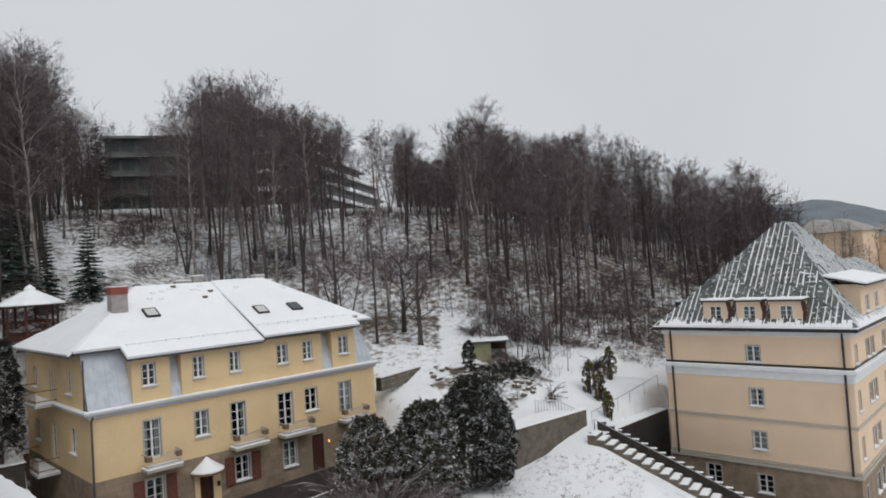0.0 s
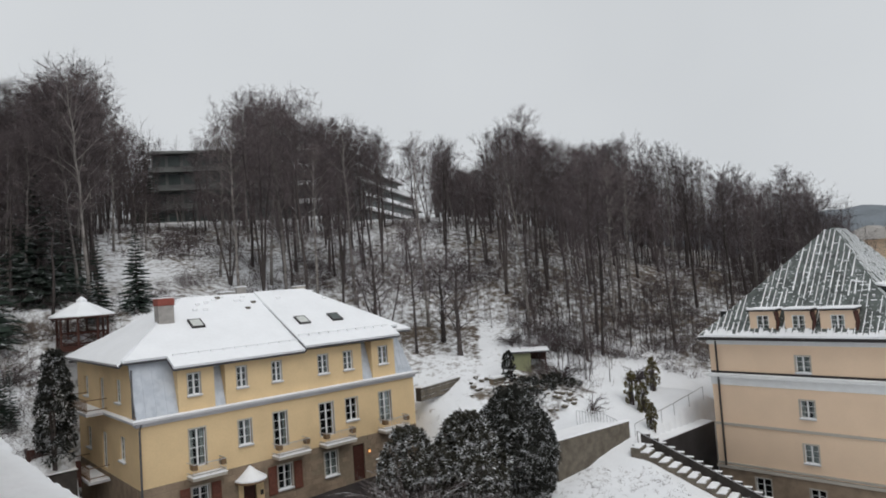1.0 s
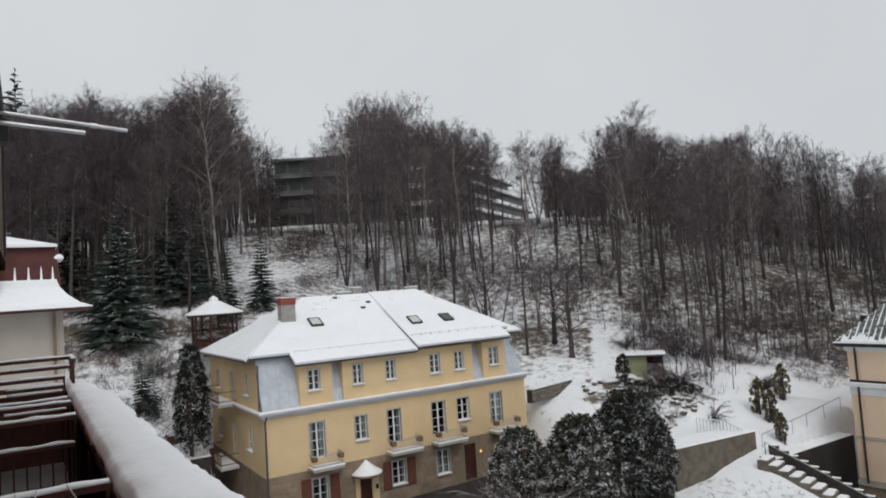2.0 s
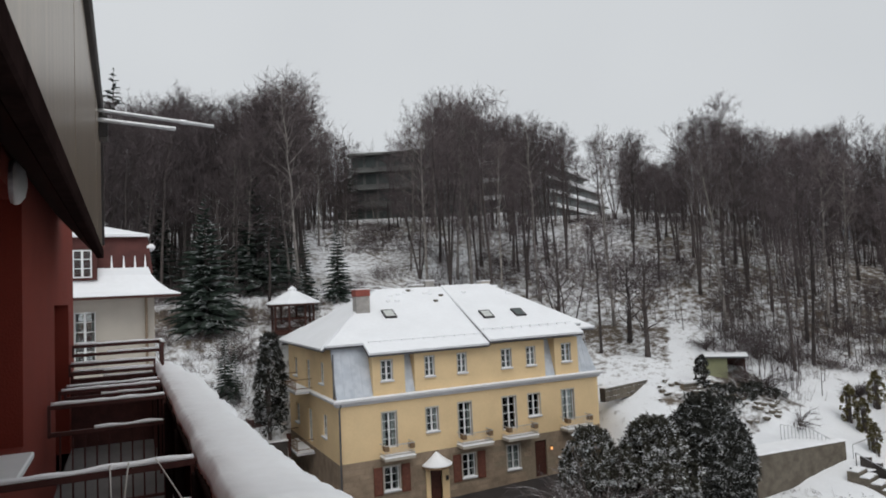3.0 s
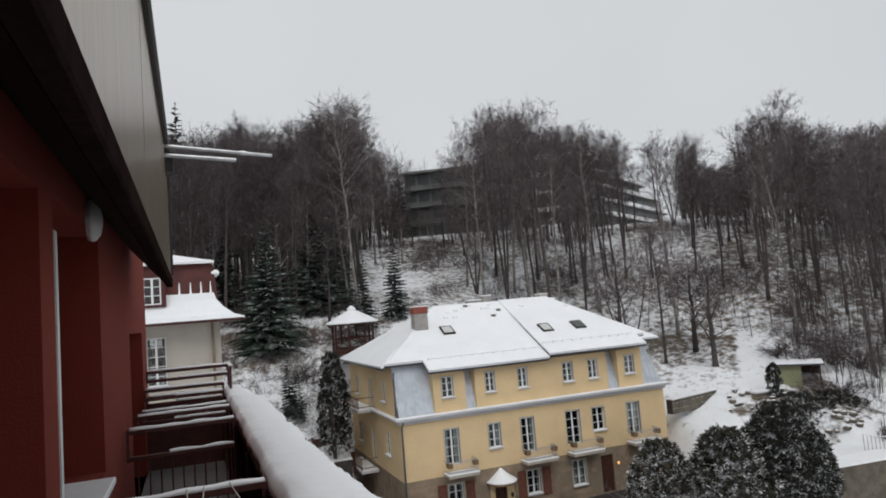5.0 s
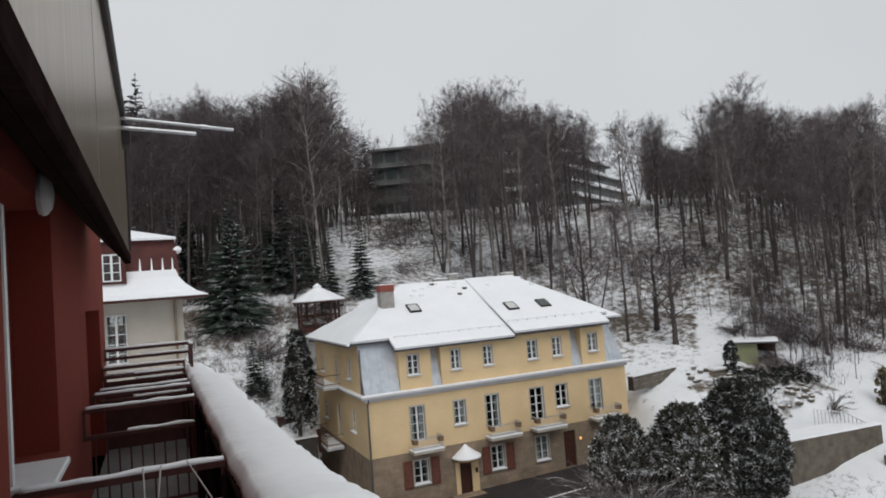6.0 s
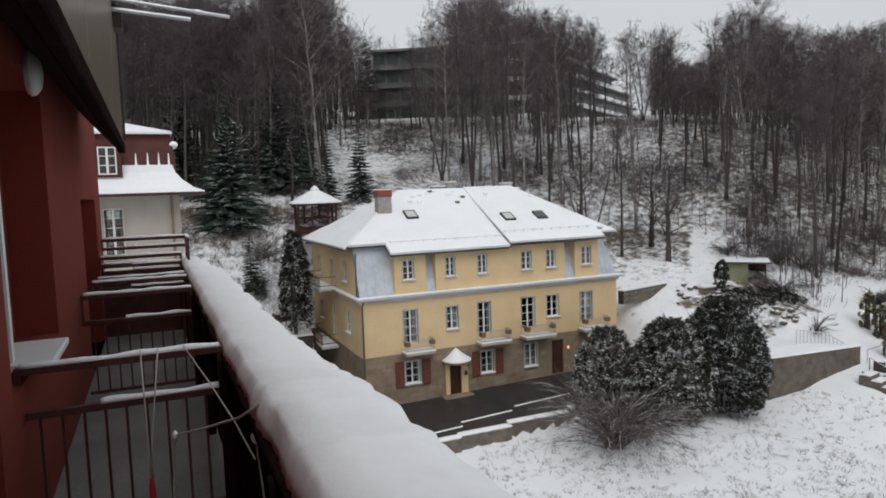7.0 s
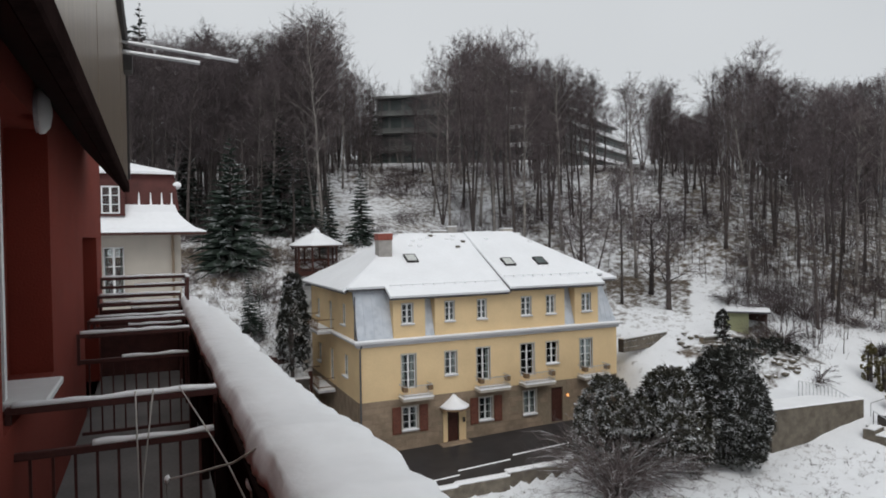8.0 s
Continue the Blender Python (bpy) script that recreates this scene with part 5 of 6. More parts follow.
# ---- hotel on the hill ----
def hotel():
    label = "grey stepped concrete hotel with snowy terraces above the wood"
    a = thing("terraced_hotel", 37.0, 114.5, 20, label, "hotel", rz=math.degrees(math.atan2(-0.48, 0.876)))
    b = thing("terraced_hotel", 64.0, 101.5, 24, label, "hotel", rz=33.8)
    for h, rows in ((a, [(0, 30, 3.2 * k - 0.6, 0.3 * k) for k in range(6)]),
                    (b, [(0, (60, 60, 60, 58, 50, 34)[k], 3.2 * k - 1.0, 1.0 * k) for k in range(6)])):
        for u0, u1, z0, y0 in rows:
            fl = part("storey", Mesh().box(u0, u1, y0, y0 + 14, z0, z0 + 2.5), FARWALL, h)
            part("slab", Mesh().box(u0 - 0.4, u1 + 1.0, y0 - 1.3, y0 + 14.5, z0 + 2.5, z0 + 2.9), FARWALL, fl)
            part("snow_ledge", Mesh().box(u0 + (18 if h is b else u1 - u0 - 6), u1 + 1.0, y0 - 1.5, y0 + 1.0, z0 + 2.6, z0 + 3.4, 0.1), SNOW, fl)
            for i in range(int((u1 - u0) / 2.4)):
                u = u0 + 0.3 + i * 2.4
                part("window", Mesh().box(u, u + 1.9, y0 - 0.06, y0 + 0.1, z0 + 0.5, z0 + 2.3), FARGLASS, fl)


hotel()


# ---- trees ----
def spike(mesh, p, q, r):
    """A twig: a three-sided needle from p to q."""
    p, q = Vector(p), Vector(q)
    d = (q - p).normalized()
    a = d.cross(Vector((0.3, 0.2, 1))).normalized() * r
    b = d.cross(a).normalized() * r
    n = len(mesh.v)
    mesh.v.extend([tuple(p + a), tuple(p - a * 0.5 + b * 0.87), tuple(p - a * 0.5 - b * 0.87), tuple(q)])
    mesh.f.extend([(n, n + 1, n + 3), (n + 1, n + 2, n + 3), (n + 2, n, n + 3)])


def rand_dir(rng, up=0.0):
    a, z = rng.uniform(0, 2 * math.pi), rng.uniform(-1, 1)
    s = math.sqrt(1 - z * z)
    return (Vector((s * math.cos(a), s * math.sin(a), z)) + Vector((0, 0, up))).normalized()


def sliver(mesh, p, q, w, rng):
    """The finest twigs: a single tapering blade of wood."""
    d = q - p
    a = d.cross(Vector((rng.uniform(-1, 1), rng.uniform(-1, 1), rng.uniform(-1, 1))))
    a = a * (w / (a.length + 1e-9))
    n = len(mesh.v)
    mesh.v.extend([tuple(p - a), tuple(p + a), tuple(q)])
    mesh.f.append((n, n + 1, n + 2))


def tree_meshes(seed, H, spread, start, limbs, twigs, droop=0.0, trunk_r=0.16, stems=1, twig_r=0.015, limb_k=0.34):
    """Meshes of a bare tree: trunk with limbs and boughs, and a rounded crown of fine twigs."""
    rng = random.Random(seed)
    trunk, crown = Mesh(), Mesh()
    for s in range(stems):
        lean = Vector((rng.uniform(-1, 1), rng.uniform(-1, 1), 0)) * (0.05 if stems == 1 else 0.15)
        pts, rad = [], []
        n = 9
        wob = Vector((0, 0, 0))
        base = Vector((rng.uniform(-0.3, 0.3), rng.uniform(-0.3, 0.3), 0)) if stems > 1 else Vector((0, 0, 0))
        for i in range(n + 1):
            t = i / n
            wob += Vector((rng.uniform(-1, 1), rng.uniform(-1, 1), 0)) * 0.014 * H
            pts.append(base + lean * H * t + wob * t + Vector((0, 0, H * t * 0.93 - 0.5 * (1 - t))))
            rad.append(trunk_r * (1.25 if i == 0 else 1) * (1 - t) ** 0.8 + 0.012)
        trunk.tube(pts, rad, 6)
        count = limbs // stems
        for k in range(count):
            f = (k + rng.random()) / count
            t = start + (0.98 - start) * f ** 0.8
            i = min(n - 1, int(t * n))
            p = pts[i].lerp(pts[i + 1], t * n - i)
            a = k * 2.4 + rng.uniform(-0.6, 0.6)
            prof = math.sqrt(max(0.03, 1 - (2 * f - 0.85) ** 2 / 1.5))
            length = spread * H * prof * rng.uniform(0.7, 1.1)
            up = rng.uniform(0.55, 1.1) + 0.7 * f
            d = Vector((math.cos(a), math.sin(a), up)).normalized()
            lp, m = [p], 4
            for j in range(m):
                d = (d + rand_dir(rng) * 0.25 + Vector((0, 0, 0.04 - droop * 0.16 * j))).normalized()
                lp.append(lp[-1] + d * length / m)
            lr = max(0.016, limb_k * rad[i])
            trunk.tube(lp, [lr, lr * 0.72, lr * 0.48, lr * 0.28, lr * 0.1], 4, False)
            for b in range(6):
                u = (0.22 + 0.78 * (b + rng.random()) / 6) * m
                j = min(m - 1, int(u))
                q = lp[j].lerp(lp[j + 1], u - j)
                ax = (lp[j + 1] - lp[j]).normalized()
                e = (ax * 0.7 + rand_dir(rng) * 0.85 + Vector((0, 0, 0.25 - droop * 0.5))).normalized()
                l = (0.6 + length * 0.42) * rng.uniform(0.55, 1.05)
                tip = q + e * l + Vector((0, 0, -droop * 0.25 * l))
                spike(crown, q, tip, twig_r * 1.25)
                for w in range(twigs):
                    o = q.lerp(tip, rng.uniform(0.15, 1.0))
                    g = (e * 0.55 + rand_dir(rng) * 0.95 + Vector((0, 0, 0.25 - droop * 1.3))).normalized()
                    sliver(crown, o, o + g * rng.uniform(0.35, 0.95), twig_r * 0.9, rng)
    return trunk, crown


def make_tree(name, label, seed, H, bark, twig, **kw):
    t, c = tree_meshes(seed, H, **kw)
    ob = thing(name, 0, 0, 0, label, "tree", group="bare trees on the hillside")
    part("trunk", t, bark, ob, smooth=True)
    part("crown", c, twig, ob)
    return ob


SKY_AZ = [-8, -1, 1.9, 4.6, 6.8, 9.2, 13.6, 15.8, 18, 21.9, 23.7, 26.8, 29.9, 31.2, 34.1, 36.4, 37.7, 40.3, 42.1, 42.7, 44.9, 46.1, 48.6, 49.9, 54.2, 57.5, 60.2, 64.1, 67.3, 69.8, 71, 74]
SKY_EL = [.28, .275, .28, .31, .30, .305, .335, .27, .235, .245, .305, .31, .29, .255, .27, .24, .21, .245, .21, .175, .17, .23, .245, .20, .185, .187, .172, .135, .11, .117, .07, .05]


def x_of(az, r):
    return r * math.sin(radians(az))


def plant_wood():
    rng = random.Random(11)
    kinds = []
    H0 = 18.0
    for s in range(7):
        kinds.append((make_tree("bare_tree", "tall leafless forest tree with dark bark and snow on its limbs", s, H0, BARK, TWIG, spread=0.20 + 0.025 * (s % 3), start=0.36, limbs=30, twigs=17, trunk_r=0.17, twig_r=0.0125), 0))
    for s in range(4):
        kinds.append((make_tree("birch_tree", "leafless birch with pale bark and fine hanging twigs", 20 + s, H0, BIRCHBARK, TWIGPALE, spread=0.20, start=0.32, limbs=30, twigs=19, droop=0.42, trunk_r=0.15, twig_r=0.011, limb_k=0.42), 1))
    for s in range(3):
        kinds.append((make_tree("bare_tree", "leafless multi-stemmed tree on the snowy slope", 40 + s, H0, BARK, TWIG, spread=0.20, start=0.30, limbs=30, twigs=17, trunk_r=0.12, stems=3, twig_r=0.0125), 2))
    for s in range(2):
        kinds.append((make_tree("bare_tree", "low spreading leafless tree with snow along its crooked limbs", 50 + s, H0, BARK, TWIG, spread=0.36, start=0.24, limbs=24, twigs=14, trunk_r=0.30, twig_r=0.018, limb_k=0.55), 3))
    used = set()
    spots = []

    def put(i, az, r, H, turn):
        x, y = r * math.sin(radians(az)), r * math.cos(radians(az))
        k = H / H0
        m = pose(x, y, ground(x, y) - 0.1, 0, 0, turn)
        ob = kinds[i][0]
        if i not in used:
            used.add(i)
            ob.matrix_basis = m
        else:
            ob = copy_thing(ob, m)
        w = max(0.8, k) if k < 1 else k
        ob.scale = (w, w, k)

    # trees that stand out singly: bearing, distance, height, kind
    for i, az, r, H in ((7, 13.4, 61, 19.8), (9, 12.6, 63, 16), (8, 39.8, 66, 19), (14, 42.3, 60, 9.5), (15, 40.9, 63, 8.0), (15, 35.2, 64, 9.0), (14, 6.8, 62, 10.0), (9, 48.4, 66, 17.8), (12, 26.0, 68, 21), (8, 28.0, 68, 21.5), (7, 24.2, 72, 19.5), (10, 33.8, 70, 20.5),
                        (0, 38.6, 61, 12), (4, 53.0, 62, 15.0), (5, 54.2, 64, 15.5), (10, 30.5, 68, 18), (6, 60.0, 70, 15), (8, 69.6, 84, 10.5), (7, 8.8, 74, 19), (1, 10.8, 60, 11), (12, 46.7, 72, 18),
                        (9, 26.8, 74, 19.5), (10, 29.2, 84, 17.5), (2, 31.5, 86, 15), (8, 25.2, 88, 17), (5, 27.6, 92, 16), (9, 32.6, 80, 16), (3, 30.0, 94, 15), (10, 23.4, 90, 15), (7, 22.8, 76, 16), (8, 5.0, 74, 18), (13, 36.0, 60, 10)):
        put(i, az, r, H, rng.uniform(0, 360))
        spots.append((az, r))
    n = 0
    while n < 310:
        az = rng.uniform(-7, 72) if n > 60 else rng.uniform(-6, 12)
        r = rng.choice((rng.uniform(62, 80), rng.uniform(76, 112), rng.uniform(84, 112))) if n > 60 else rng.uniform(62, 76)
        if 14 < az < 25 and r < 84 and rng.random() < 0.93:
            continue
        if (38 < az < 56 and r < 68 or 33 < az < 48 and r < 76) and rng.random() < 0.92 or 25 < az < 38 and r < 66:
            continue
        if 56.5 < az < 66 and 74 < r < 104 and rng.random() < 0.55:
            continue
        if az > 56 and r < 72 or 10 < x_of(az, r) < 17 and r < 58:
            continue
        x, y = r * math.sin(radians(az)), r * math.cos(radians(az))
        if any(abs(a - az) < 60 / r * 0.8 and abs(q - r) < 1.2 for a, q in spots):
            continue
        top = float(np.interp(az, SKY_AZ, SKY_EL)) * r + 12.98
        H = (top - ground(x, y)) * (rng.uniform(0.72, 1.0) if az < 46 else rng.uniform(0.82, 1.06))
        if H < 5.5:
            H = 5.5 if r < 95 else 0
        if H <= 0:
            continue
        # low growth before the hotel's terraces and its long wing
        if 36.5 < az < 41.0 and rng.random() < 0.8:
            H = min(H, 0.112 * r + 12.98 - ground(x, y))
        elif 17.0 < az < 24.0 and rng.random() < 0.55:
            H = min(H, 0.15 * r + 12.98 - ground(x, y))
        if H < 3.5:
            continue
        H = min(H, rng.uniform(17, 23))
        put(rng.choice((0, 1, 2, 3, 4, 5, 6, 0, 1, 2, 3, 4, 5, 6, 7, 8, 9, 10, 11, 12, 13)), az, r, H, rng.uniform(0, 360))
        spots.append((az, r))
        n += 1


plant_wood()


def far_woods():
    """Dense distant stems and twigs behind the first trees."""
    rng = random.Random(3)
    stems, twigs = Mesh(), Mesh()
    for i in range(1900):
        az = rng.uniform(-9, 73)
        r = rng.uniform(90, 150)
        if i % 8 == 0:
            az, r = rng.uniform(68, 88), rng.uniform(110, 330)
        if 34 < az < 41 and r < 180:
            continue
        if 17 < az < 41 and r < 132 and rng.random() < (0.85 if az < 34 else 1.0):
            continue
        x, y = r * math.sin(radians(az)), r * math.cos(radians(az))
        g = ground(x, y)
        top = min(float(np.interp(az, SKY_AZ, SKY_EL)) * r + 12.98 - g, 21) * rng.uniform(0.55, 0.95)
        if az > 72:
            top = rng.uniform(7, 13)
        if top < 3:
            continue
        p, q = Vector((x, y, g - 0.3)), Vector((x + rng.uniform(-1.8, 1.8), y + rng.uniform(-1, 1), g + top))
        spike(stems, p, q, rng.uniform(0.06, 0.11))
        for k in range(64):
            t = rng.uniform(0.12, 1.0)
            b = p.lerp(q, t)
            d = rand_dir(rng, 0.7)
            l = rng.uniform(0.8, 2.6) * (1.25 - t)  + 0.5
            spike(twigs, b, b + d * l * 1.7, 0.021)
    w = thing("far_wood", 0, 0, 0, "dense leafless woodland along the hill crest", "woodland", kind="stuff")
    part("stem_mass", stems, BARK, w)
    part("twig_mass", twigs, TWIG, w)


far_woods()


def undergrowth():
    rng = random.Random(6)
    m, s = Mesh(), Mesh()
    n = 0
    while n < 1900:
        az, r = rng.uniform(-6, 72), rng.uniform(44, 94)
        x, y = r * math.sin(radians(az)), r * math.cos(radians(az))
        dense = noise.noise((x * 0.09, y * 0.09, 2))
        if dense < rng.uniform(-0.35, 0.4):
            continue
        if 9 < x < 33 and y < 55 or (0 < az < 18 and r < 61 and rng.random() < 0.25) or (14 < az < 25 and r < 82 and rng.random() < 0.88) or (26 < az < 47 and r < 72 and rng.random() < 0.9) or (az > 46 and rng.random() < 0.32) or (az > 46 and r < 57) or (az > 55 and r < 64) or (az > 16 and r < 54):
            continue
        g = ground(x, y)
        h = rng.uniform(0.5, 2.3)
        for k in range(24):
            b = Vector((x + rng.gauss(0, 0.45), y + rng.gauss(0, 0.45), g))
            d = rand_dir(rng, 1.2)
            mid = b + d * h * rng.uniform(0.4, 1)
            spike(m if rng.random() < 0.8 else s, b, mid, 0.014)
            spike(m if rng.random() < 0.8 else s, b.lerp(mid, 0.5), mid + rand_dir(rng, 0.2) * h * 0.4, 0.012)
        n += 1
    u = thing("undergrowth", 0, 0, 0, "tangled leafless undergrowth on the snowy slope", "undergrowth", kind="stuff")
    part("brown_brush", m, TWIG, u)
    part("snowy_brush", s, SNOWTWIG, u)


undergrowth()


def saplings():
    """Thin young stems scattered over the slope between the trees."""
    rng = random.Random(17)
    st, tw = Mesh(), Mesh()
    n = 0
    while n < 850:
        az, r = rng.uniform(-5, 71), rng.uniform(58, 96)
        if az < 48 and rng.random() < 0.85 or 14 < az < 25 and r < 80 or 34 < az < 47 and r < 64 or az > 55 and r < 66 or 57 < az < 64 and 78 < r < 92:
            continue
        n += 1
        x, y = x_of(az, r), r * math.cos(radians(az))
        g, h = ground(x, y), rng.uniform(3.0, 9.0)
        p = Vector((x, y, g - 0.2))
        q = p + Vector((rng.gauss(0, 0.07), rng.gauss(0, 0.07), 1)) * h
        spike(st, p, q, rng.uniform(0.03, 0.055))
        for k in range(16):
            t = rng.uniform(0.25, 0.98)
            b = p.lerp(q, t)
            spike(tw, b, b + rand_dir(rng, 0.8) * h * 0.22 * (1.2 - t) * rng.uniform(0.6, 1.3), 0.012)
    s = thing("saplings", 0, 0, 0, "thin leafless saplings between the forest trees", "saplings", kind="stuff")
    part("stem_mass", st, BARK, s)
    part("twig_mass", tw, TWIG, s)


saplings()


def conifer_mesh(seed, H, R, layers=26, per=15):
    rng = random.Random(seed)
    t, c = Mesh(), Mesh()
    t.tube([(0, 0, -0.3), (0, 0, H * 0.5), (0, 0, H * 0.97)], [0.03 * R + 0.1, 0.07, 0.015], 6)
    for i in range(layers):
        f = i / (layers - 1)
        z = H * (0.05 + 0.93 * f)
        L = R * (1 - f) ** 0.85 + 0.08
        for k in range(max(5, int(per * (1 - 0.6 * f)))):
            a = rng.uniform(0, 2 * math.pi)
            l = L * rng.uniform(0.7, 1.12)
            d = Vector((math.cos(a), math.sin(a), -0.28 + 0.5 * f))
            s = Vector((-math.sin(a), math.cos(a), 0))
            p = Vector((0, 0, z + rng.uniform(-0.1, 0.1)))
            w = 0.16 * l + 0.06
            # a bough: a ridged, tapering blade with side sprays
            v = [p, p + d * l * 0.5 + s * w + Vector((0, 0, -0.10 * l)), p + d * l, p + d * l * 0.5 - s * w + Vector((0, 0, -0.10 * l)), p + d * l * 0.5 + Vector((0, 0, 0.06 * l)), p + d * l * 0.5 - Vector((0, 0, 0.16 * l))]
            c.add(v, [(0, 1, 4), (1, 2, 4), (2, 3, 4), (3, 0, 4), (1, 0, 5), (2, 1, 5), (3, 2, 5), (0, 3, 5)])
            for q in range(5):
                u = rng.uniform(0.3, 1.0)
                e = (d + s * rng.uniform(-1.1, 1.1) + Vector((0, 0, rng.uniform(-0.5, 0.1)))).normalized()
                spike(c, p + d * l * u, p + d * l * u + e * l * 0.35, 0.03 + 0.02 * l)
    return t, c


def conifers():
    specs = []
    for k, (H0, R) in enumerate(((10, 2.1), (10, 1.9), (10, 1.5), (10, 1.1), (10, 2.8))):
        t, c = conifer_mesh(60 + k, H0, R)
        ob = thing("fir_tree", 0, 0, 0, "dark green fir tree dusted with snow", "tree", group="firs")
        part("trunk", t, BARK, ob)
        part("needles", c, NEEDLE, ob)
        specs.append([ob, False])
    # bearing, distance, height, kind
    rows = [(13.9, 59.0, 7.2, 2), (16.6, 60.0, 7.4, 1), (7.2, 49.5, 5.0, 2), (8.0, 49.0, 4.8, 3), (12.0, 48.5, 3.2, 3), (5.9, 57, 11.0, 4), (10.0, 63, 11.5, 4), (11.6, 66, 10.5, 1), (2.2, 66, 12, 1),
            (-0.6, 118, 25, 0), (-1.8, 112, 23, 1), 
            (17.5, 118, 15, 1), (2.5, 104, 17, 0), (4.8, 108, 17, 1)]
    rng = random.Random(2)
    for az, r, H, k in rows:
        x, y = r * math.sin(radians(az)), r * math.cos(radians(az))
        m = pose(x, y, ground(x, y) - 0.05, 0, 0, rng.uniform(0, 360))
        ob, done = specs[k]
        if done:
            ob = copy_thing(ob, m)
        else:
            ob.matrix_basis, specs[k][1] = m, True
        ob.scale = (H / 10,) * 3


conifers()


def thuja(x, y, H, R, seed, leaves, label, material=None, size=1.0, tufts=0):
    """A dense evergreen: stems inside and tufts of leaf sprays over an uneven body."""
    rng = random.Random(seed)
    ob = thing("evergreen_bush", x, y, ground(x, y), label, "bush", group="evergreens by the lane")
    st, lf = Mesh(), Mesh()
    for k in range(7):
        a = rng.uniform(0, 6.28)
        st.tube([(0.2 * math.cos(a), 0.2 * math.sin(a), -0.3), (R * 0.4 * math.cos(a), R * 0.4 * math.sin(a), H * 0.5), (R * 0.5 * math.cos(a), R * 0.5 * math.sin(a), H * 0.8)], [0.07, 0.05, 0.02], 5)
    tufts = tufts or max(10, int(leaves / 60))
    for c in range(tufts):
        a, t = rng.uniform(0, 2 * math.pi), rng.random() ** 0.8
        prof = R * (0.74 + 0.34 * math.sin(math.pi * min(1, t * 1.05 + 0.1))) * math.sqrt(max(0.03, 1 - max(0, (t - 0.60) / 0.42) ** 2))
        lump = 1 + 0.20 * noise.noise((math.cos(a) * 1.5 + seed, math.sin(a) * 1.5, t * H * 0.45)) + 0.13 * noise.noise((math.cos(a) * 3.5, math.sin(a) * 3.5 + seed, t * H * 1.1))
        depth = rng.choice((1.0, 1.0, 0.94, 0.82, 0.6))
        rr = prof * lump * depth
        body = Vector((rr * math.cos(a), rr * math.sin(a), H * (0.03 + 0.92 * t * (0.88 + 0.12 * lump))))
        away = Vector((math.cos(a), math.sin(a), -0.25 + 1.5 * t * t)).normalized()
        rc = min(R * 0.3, rng.uniform(0.20, 0.42) * size)
        for i in range(leaves // tufts):
            d = (rand_dir(rng) + away * 0.8 + Vector((0, 0, 0.15))).normalized()
            p = body + d * rc * rng.uniform(0.35, 1.0)
            out = (d + rand_dir(rng) * 0.45 - Vector((0, 0, 0.15))).normalized()
            face = (Vector((0, 0, 0.8)) + away * 0.5 + rand_dir(rng) * 0.75)
            side = out.cross(face).normalized()
            l, w = rng.uniform(0.10, 0.24) * size, rng.uniform(0.030, 0.062) * size
            dip = side.cross(out) * -0.02
            n = len(lf.v)
            lf.v.extend([tuple(p), tuple(p + out * l * 0.5 + side * w + dip), tuple(p + out * l), tuple(p + out * l * 0.5 - side * w + dip)])
            lf.f.extend([(n, n + 2, n + 1), (n, n + 3, n + 2)])
    part("stem", st, BARK, ob)
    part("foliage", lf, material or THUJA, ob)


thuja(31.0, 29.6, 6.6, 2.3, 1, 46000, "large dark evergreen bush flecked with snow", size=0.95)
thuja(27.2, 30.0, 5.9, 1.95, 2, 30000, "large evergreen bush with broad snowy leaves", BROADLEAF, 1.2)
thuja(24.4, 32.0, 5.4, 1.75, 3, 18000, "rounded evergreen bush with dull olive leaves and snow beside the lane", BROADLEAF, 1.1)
thuja(40.2, 38.4, 2.5, 0.42, 15, 3800, "narrow clipped evergreen column beside the shed", size=0.75)
thuja(x_of(10.75, 46.8), 45.9, 7.0, 0.85, 16, 11000, "tall dark evergreen column on the garden slope", size=1.0)
# clipped columns in the snowy yard: bearing, distance, height
for k, (az, r, h) in enumerate(((56.3, 56, 3.4), (57.1, 55, 2.9), (58.0, 59.0, 3.6), (57.7, 52.5, 2.4), (58.6, 51.5, 2.9))):
    thuja(x_of(az, r), r * math.cos(radians(az)), 0.78 * h, 0.115 * h, 90 + k, 2600, "narrow yellowish-green evergreen column in the snowy yard", OLIVELEAF, 0.8)
JUNIPERS = ((39.4, 36.9), (41.8, 36.2), (43.4, 36.4), (38.4, 37.4), (40.3, 36.0), (37.6, 36.4), (42.6, 37.2), (39.0, 35.6), (44.2, 35.4), (41.0, 37.4))
for k, (jx, jy) in enumerate(JUNIPERS):
    thuja(jx, jy, 0.45 + 0.12 * (k % 3), 0.75 + 0.15 * (k % 2), 70 + k, 1500, "low spreading juniper dusted with snow in the rockery", size=0.7)


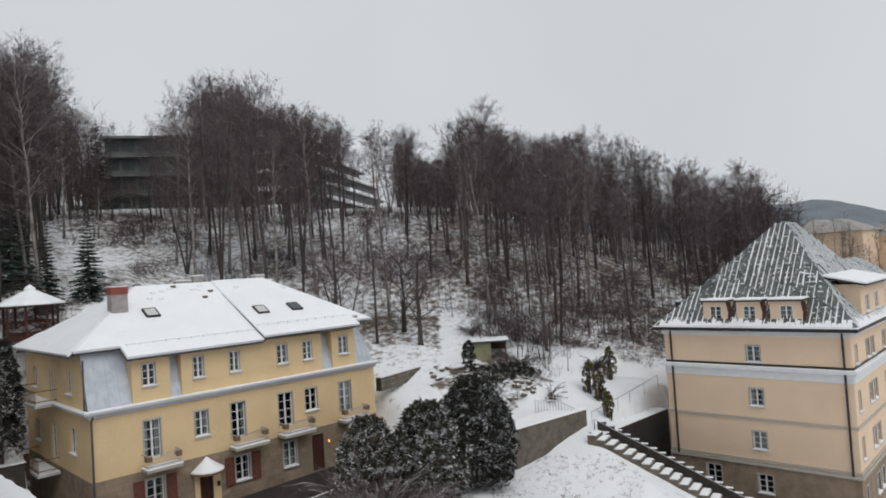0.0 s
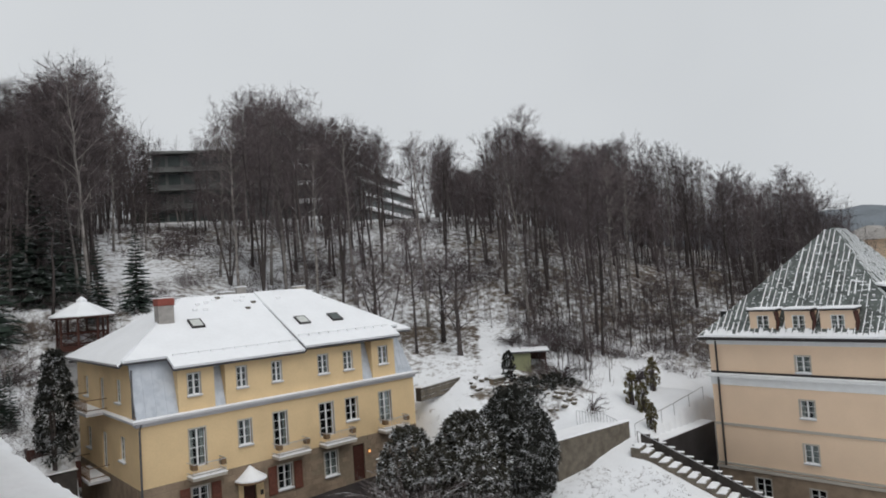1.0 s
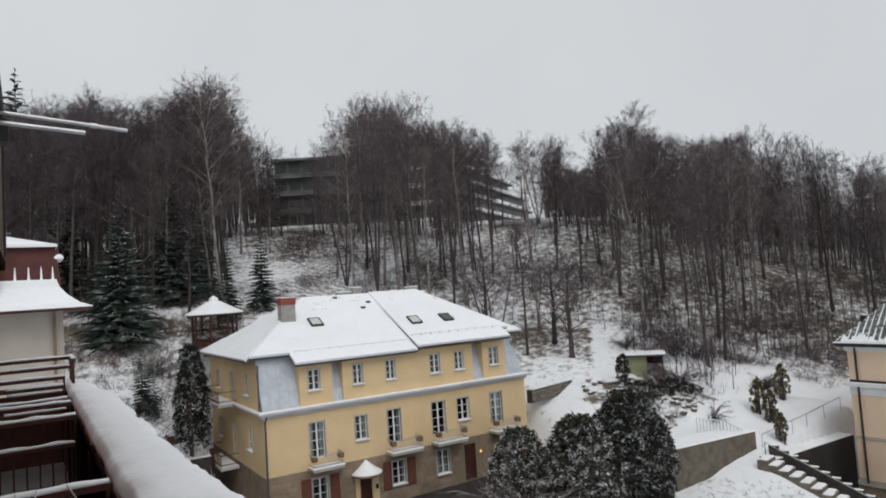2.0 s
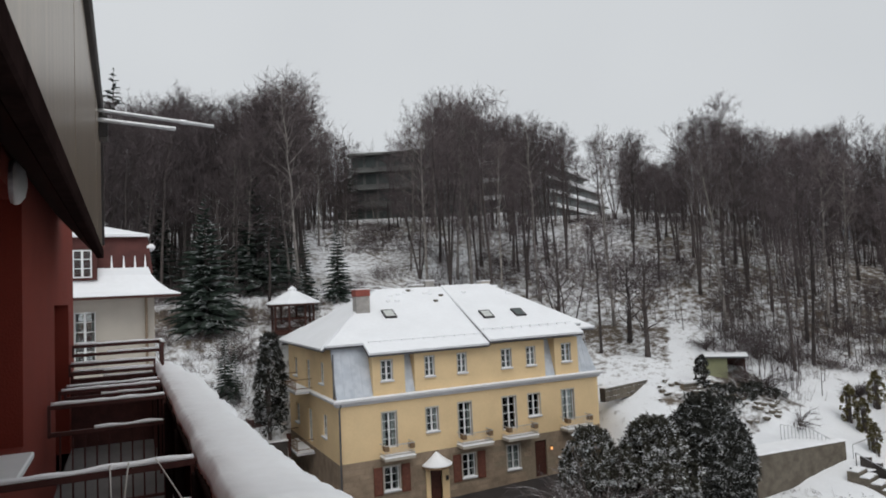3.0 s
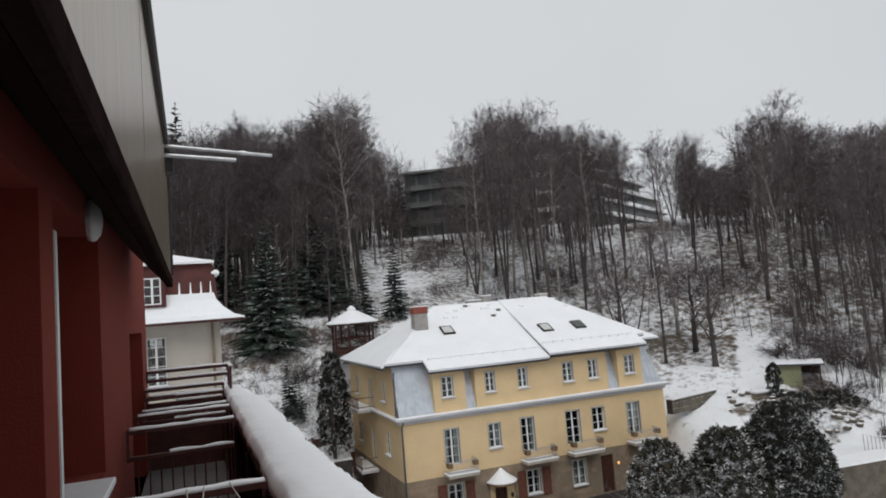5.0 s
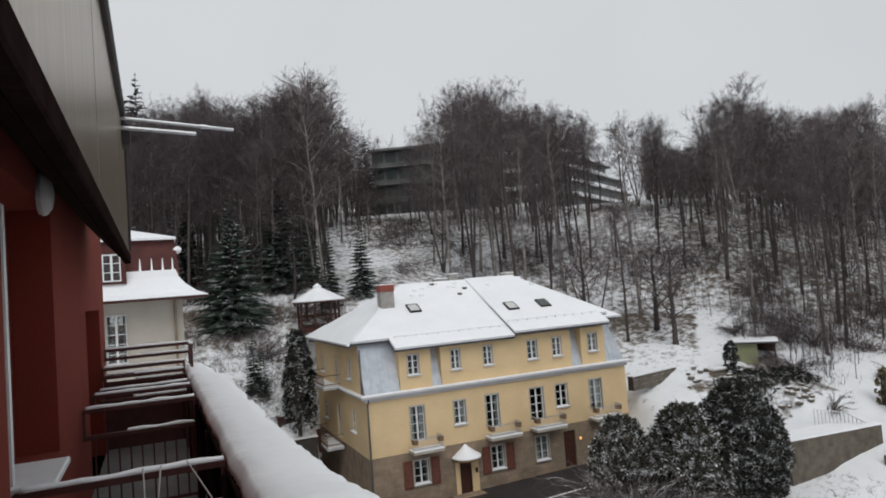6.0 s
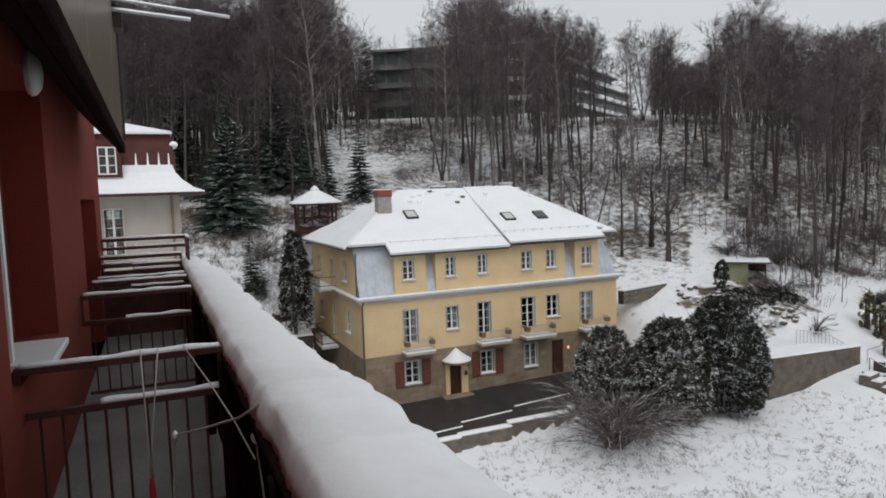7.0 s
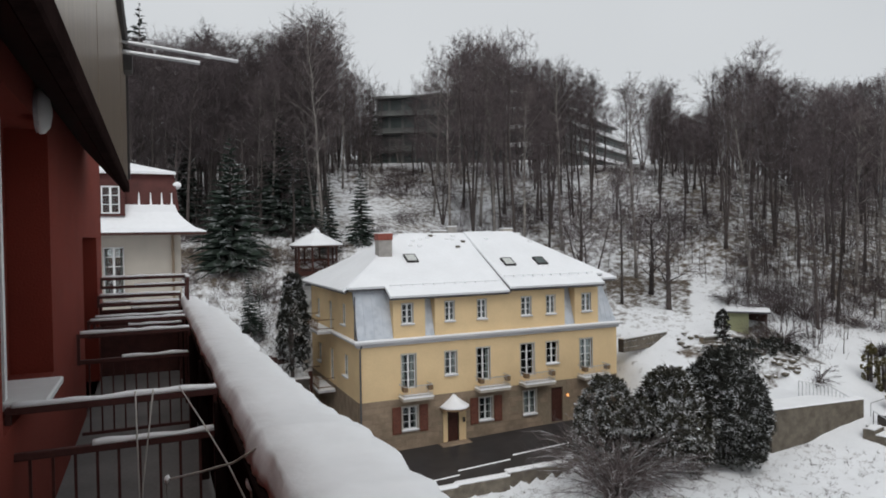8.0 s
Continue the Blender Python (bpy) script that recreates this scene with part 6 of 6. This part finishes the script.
def shrub(x, y, H, R, seed, n, label, droop=0.3, twig=None):
    rng = random.Random(seed)
    ob = thing("bare_shrub", x, y, ground(x, y), label, "shrub", group="bare shrubs")
    st, tw = Mesh(), Mesh()
    for k in range(n):
        a = rng.uniform(0, 6.28)
        d = Vector((math.cos(a) * 0.7, math.sin(a) * 0.7, rng.uniform(0.5, 1.3))).normalized()
        p, pts = Vector((rng.gauss(0, 0.2), rng.gauss(0, 0.2), -0.1)), []
        L = H * rng.uniform(0.7, 1.2)
        for j in range(6):
            pts.append(p)
            d = (d + rand_dir(rng) * 0.25 + Vector((math.cos(a), math.sin(a), -droop * 1.4)) * 0.13 * j).normalized()
            p = p + d * L / 5
        st.tube(pts, [0.035, 0.03, 0.024, 0.018, 0.012, 0.006], 4, False)
        for w in range(26):
            j = rng.randrange(1, 5)
            q = pts[j].lerp(pts[j + 1], rng.random())
            e = ((pts[j + 1] - pts[j]).normalized() + rand_dir(rng) * 0.9).normalized()
            spike(tw, q, q + e * R * rng.uniform(0.2, 0.55), 0.009)
    part("branchwork", st, SNOWTWIG, ob)
    part("twig_mass", tw, twig or TWIG, ob)


shrub(22.2, 28.5, 5.4, 2.5, 5, 120, "wide leafless shrub with arching snowy branches", twig=TWIGPALE)
shrub(24.3, 29.0, 3.9, 2.0, 6, 60, "leafless shrub with arching snowy branches beside the lane", twig=TWIGPALE)
shrub(42.4, 32.0, 1.9, 1.0, 7, 16, "small leafless shrub in the snowy garden")
shrub(51.0, 33.4, 1.6, 1.4, 9, 40, "low dense shrub in the snowy yard")
shrub(7.5, 52.0, 2.0, 1.5, 10, 26, "leafless garden shrub below the gazebo")
shrub(5.2, 46.0, 2.6, 1.6, 13, 30, "leafless garden shrub on the snowy slope")
for k, (sx, sy) in enumerate(((3.0, 43), (4.6, 42.5), (6.0, 45.5), (3.8, 46), (1.5, 46), (2.0, 44), (46.0, 40.5), (47.5, 39.5), (45.2, 42.5), (48.6, 41.0), (44.6, 36.5), (49.5, 38.6))):
    shrub(sx, sy, 1.9 + 0.25 * (k % 4), 1.5, 30 + k, 20 if k < 6 else 30, "dense leafless garden shrub on the snowy slope")


for k, (sx, sy) in enumerate(((6.6, 43.2), (5.3, 43.6))):
    shrub(sx, sy, 1.1 + 0.2 * (k % 3), 0.9, 60 + k, 22, "small leafless garden shrub on the snowy slope")


def garden_steps():
    g = thing("garden_steps", 7.2, 46.2, 3.1, "broad dark timber garden steps lined with snow", "steps")
    for i in range(7):
        x, z = 0.40 * i, 1.75 - 0.20 * i
        s = part("step", Mesh().box(x, x + 0.42, 0, 1.9, z - 1.6, z, 0.02), DOORWOOD, g)
        part("snow_cap", Mesh().box(x + 0.10, x + 0.34, 0.12, 1.8, z, z + 0.05, 0.02), SNOW, s)
    part("stringer", Mesh().loft([[(-0.9, y, 2.25), (-0.9, y, 2.45), (2.9, y, 0.7), (2.9, y, 0.5)] for y in (1.92, 2.02)]), DOORWOOD, g)


garden_steps()


def grass_tufts():
    """Dry stalks that stand out of the snow on the meadow."""
    rng = random.Random(9)
    m = Mesh()
    for i in range(4200):
        r, az = rng.uniform(26, 47), rng.uniform(26, 60)
        x, y = r * math.sin(radians(az)), r * math.cos(radians(az))
        if y > 31.5 and x < 33 or noise.noise((x * 0.4, y * 0.4, 7)) < rng.uniform(-0.5, 0.3) or (x > 39.5 and y < 28):
            continue
        z = ground(x, y)
        for k in range(5):
            b = Vector((x + rng.gauss(0, 0.08), y + rng.gauss(0, 0.08), z - 0.03))
            spike(m, b, b + rand_dir(rng, 0.9) * rng.uniform(0.12, 0.32), 0.012)
    lone("dry_grass", m, TWIGPALE, "dry brown grass stalks poking through the snow", "grass", "stuff")


grass_tufts()
house_stones()
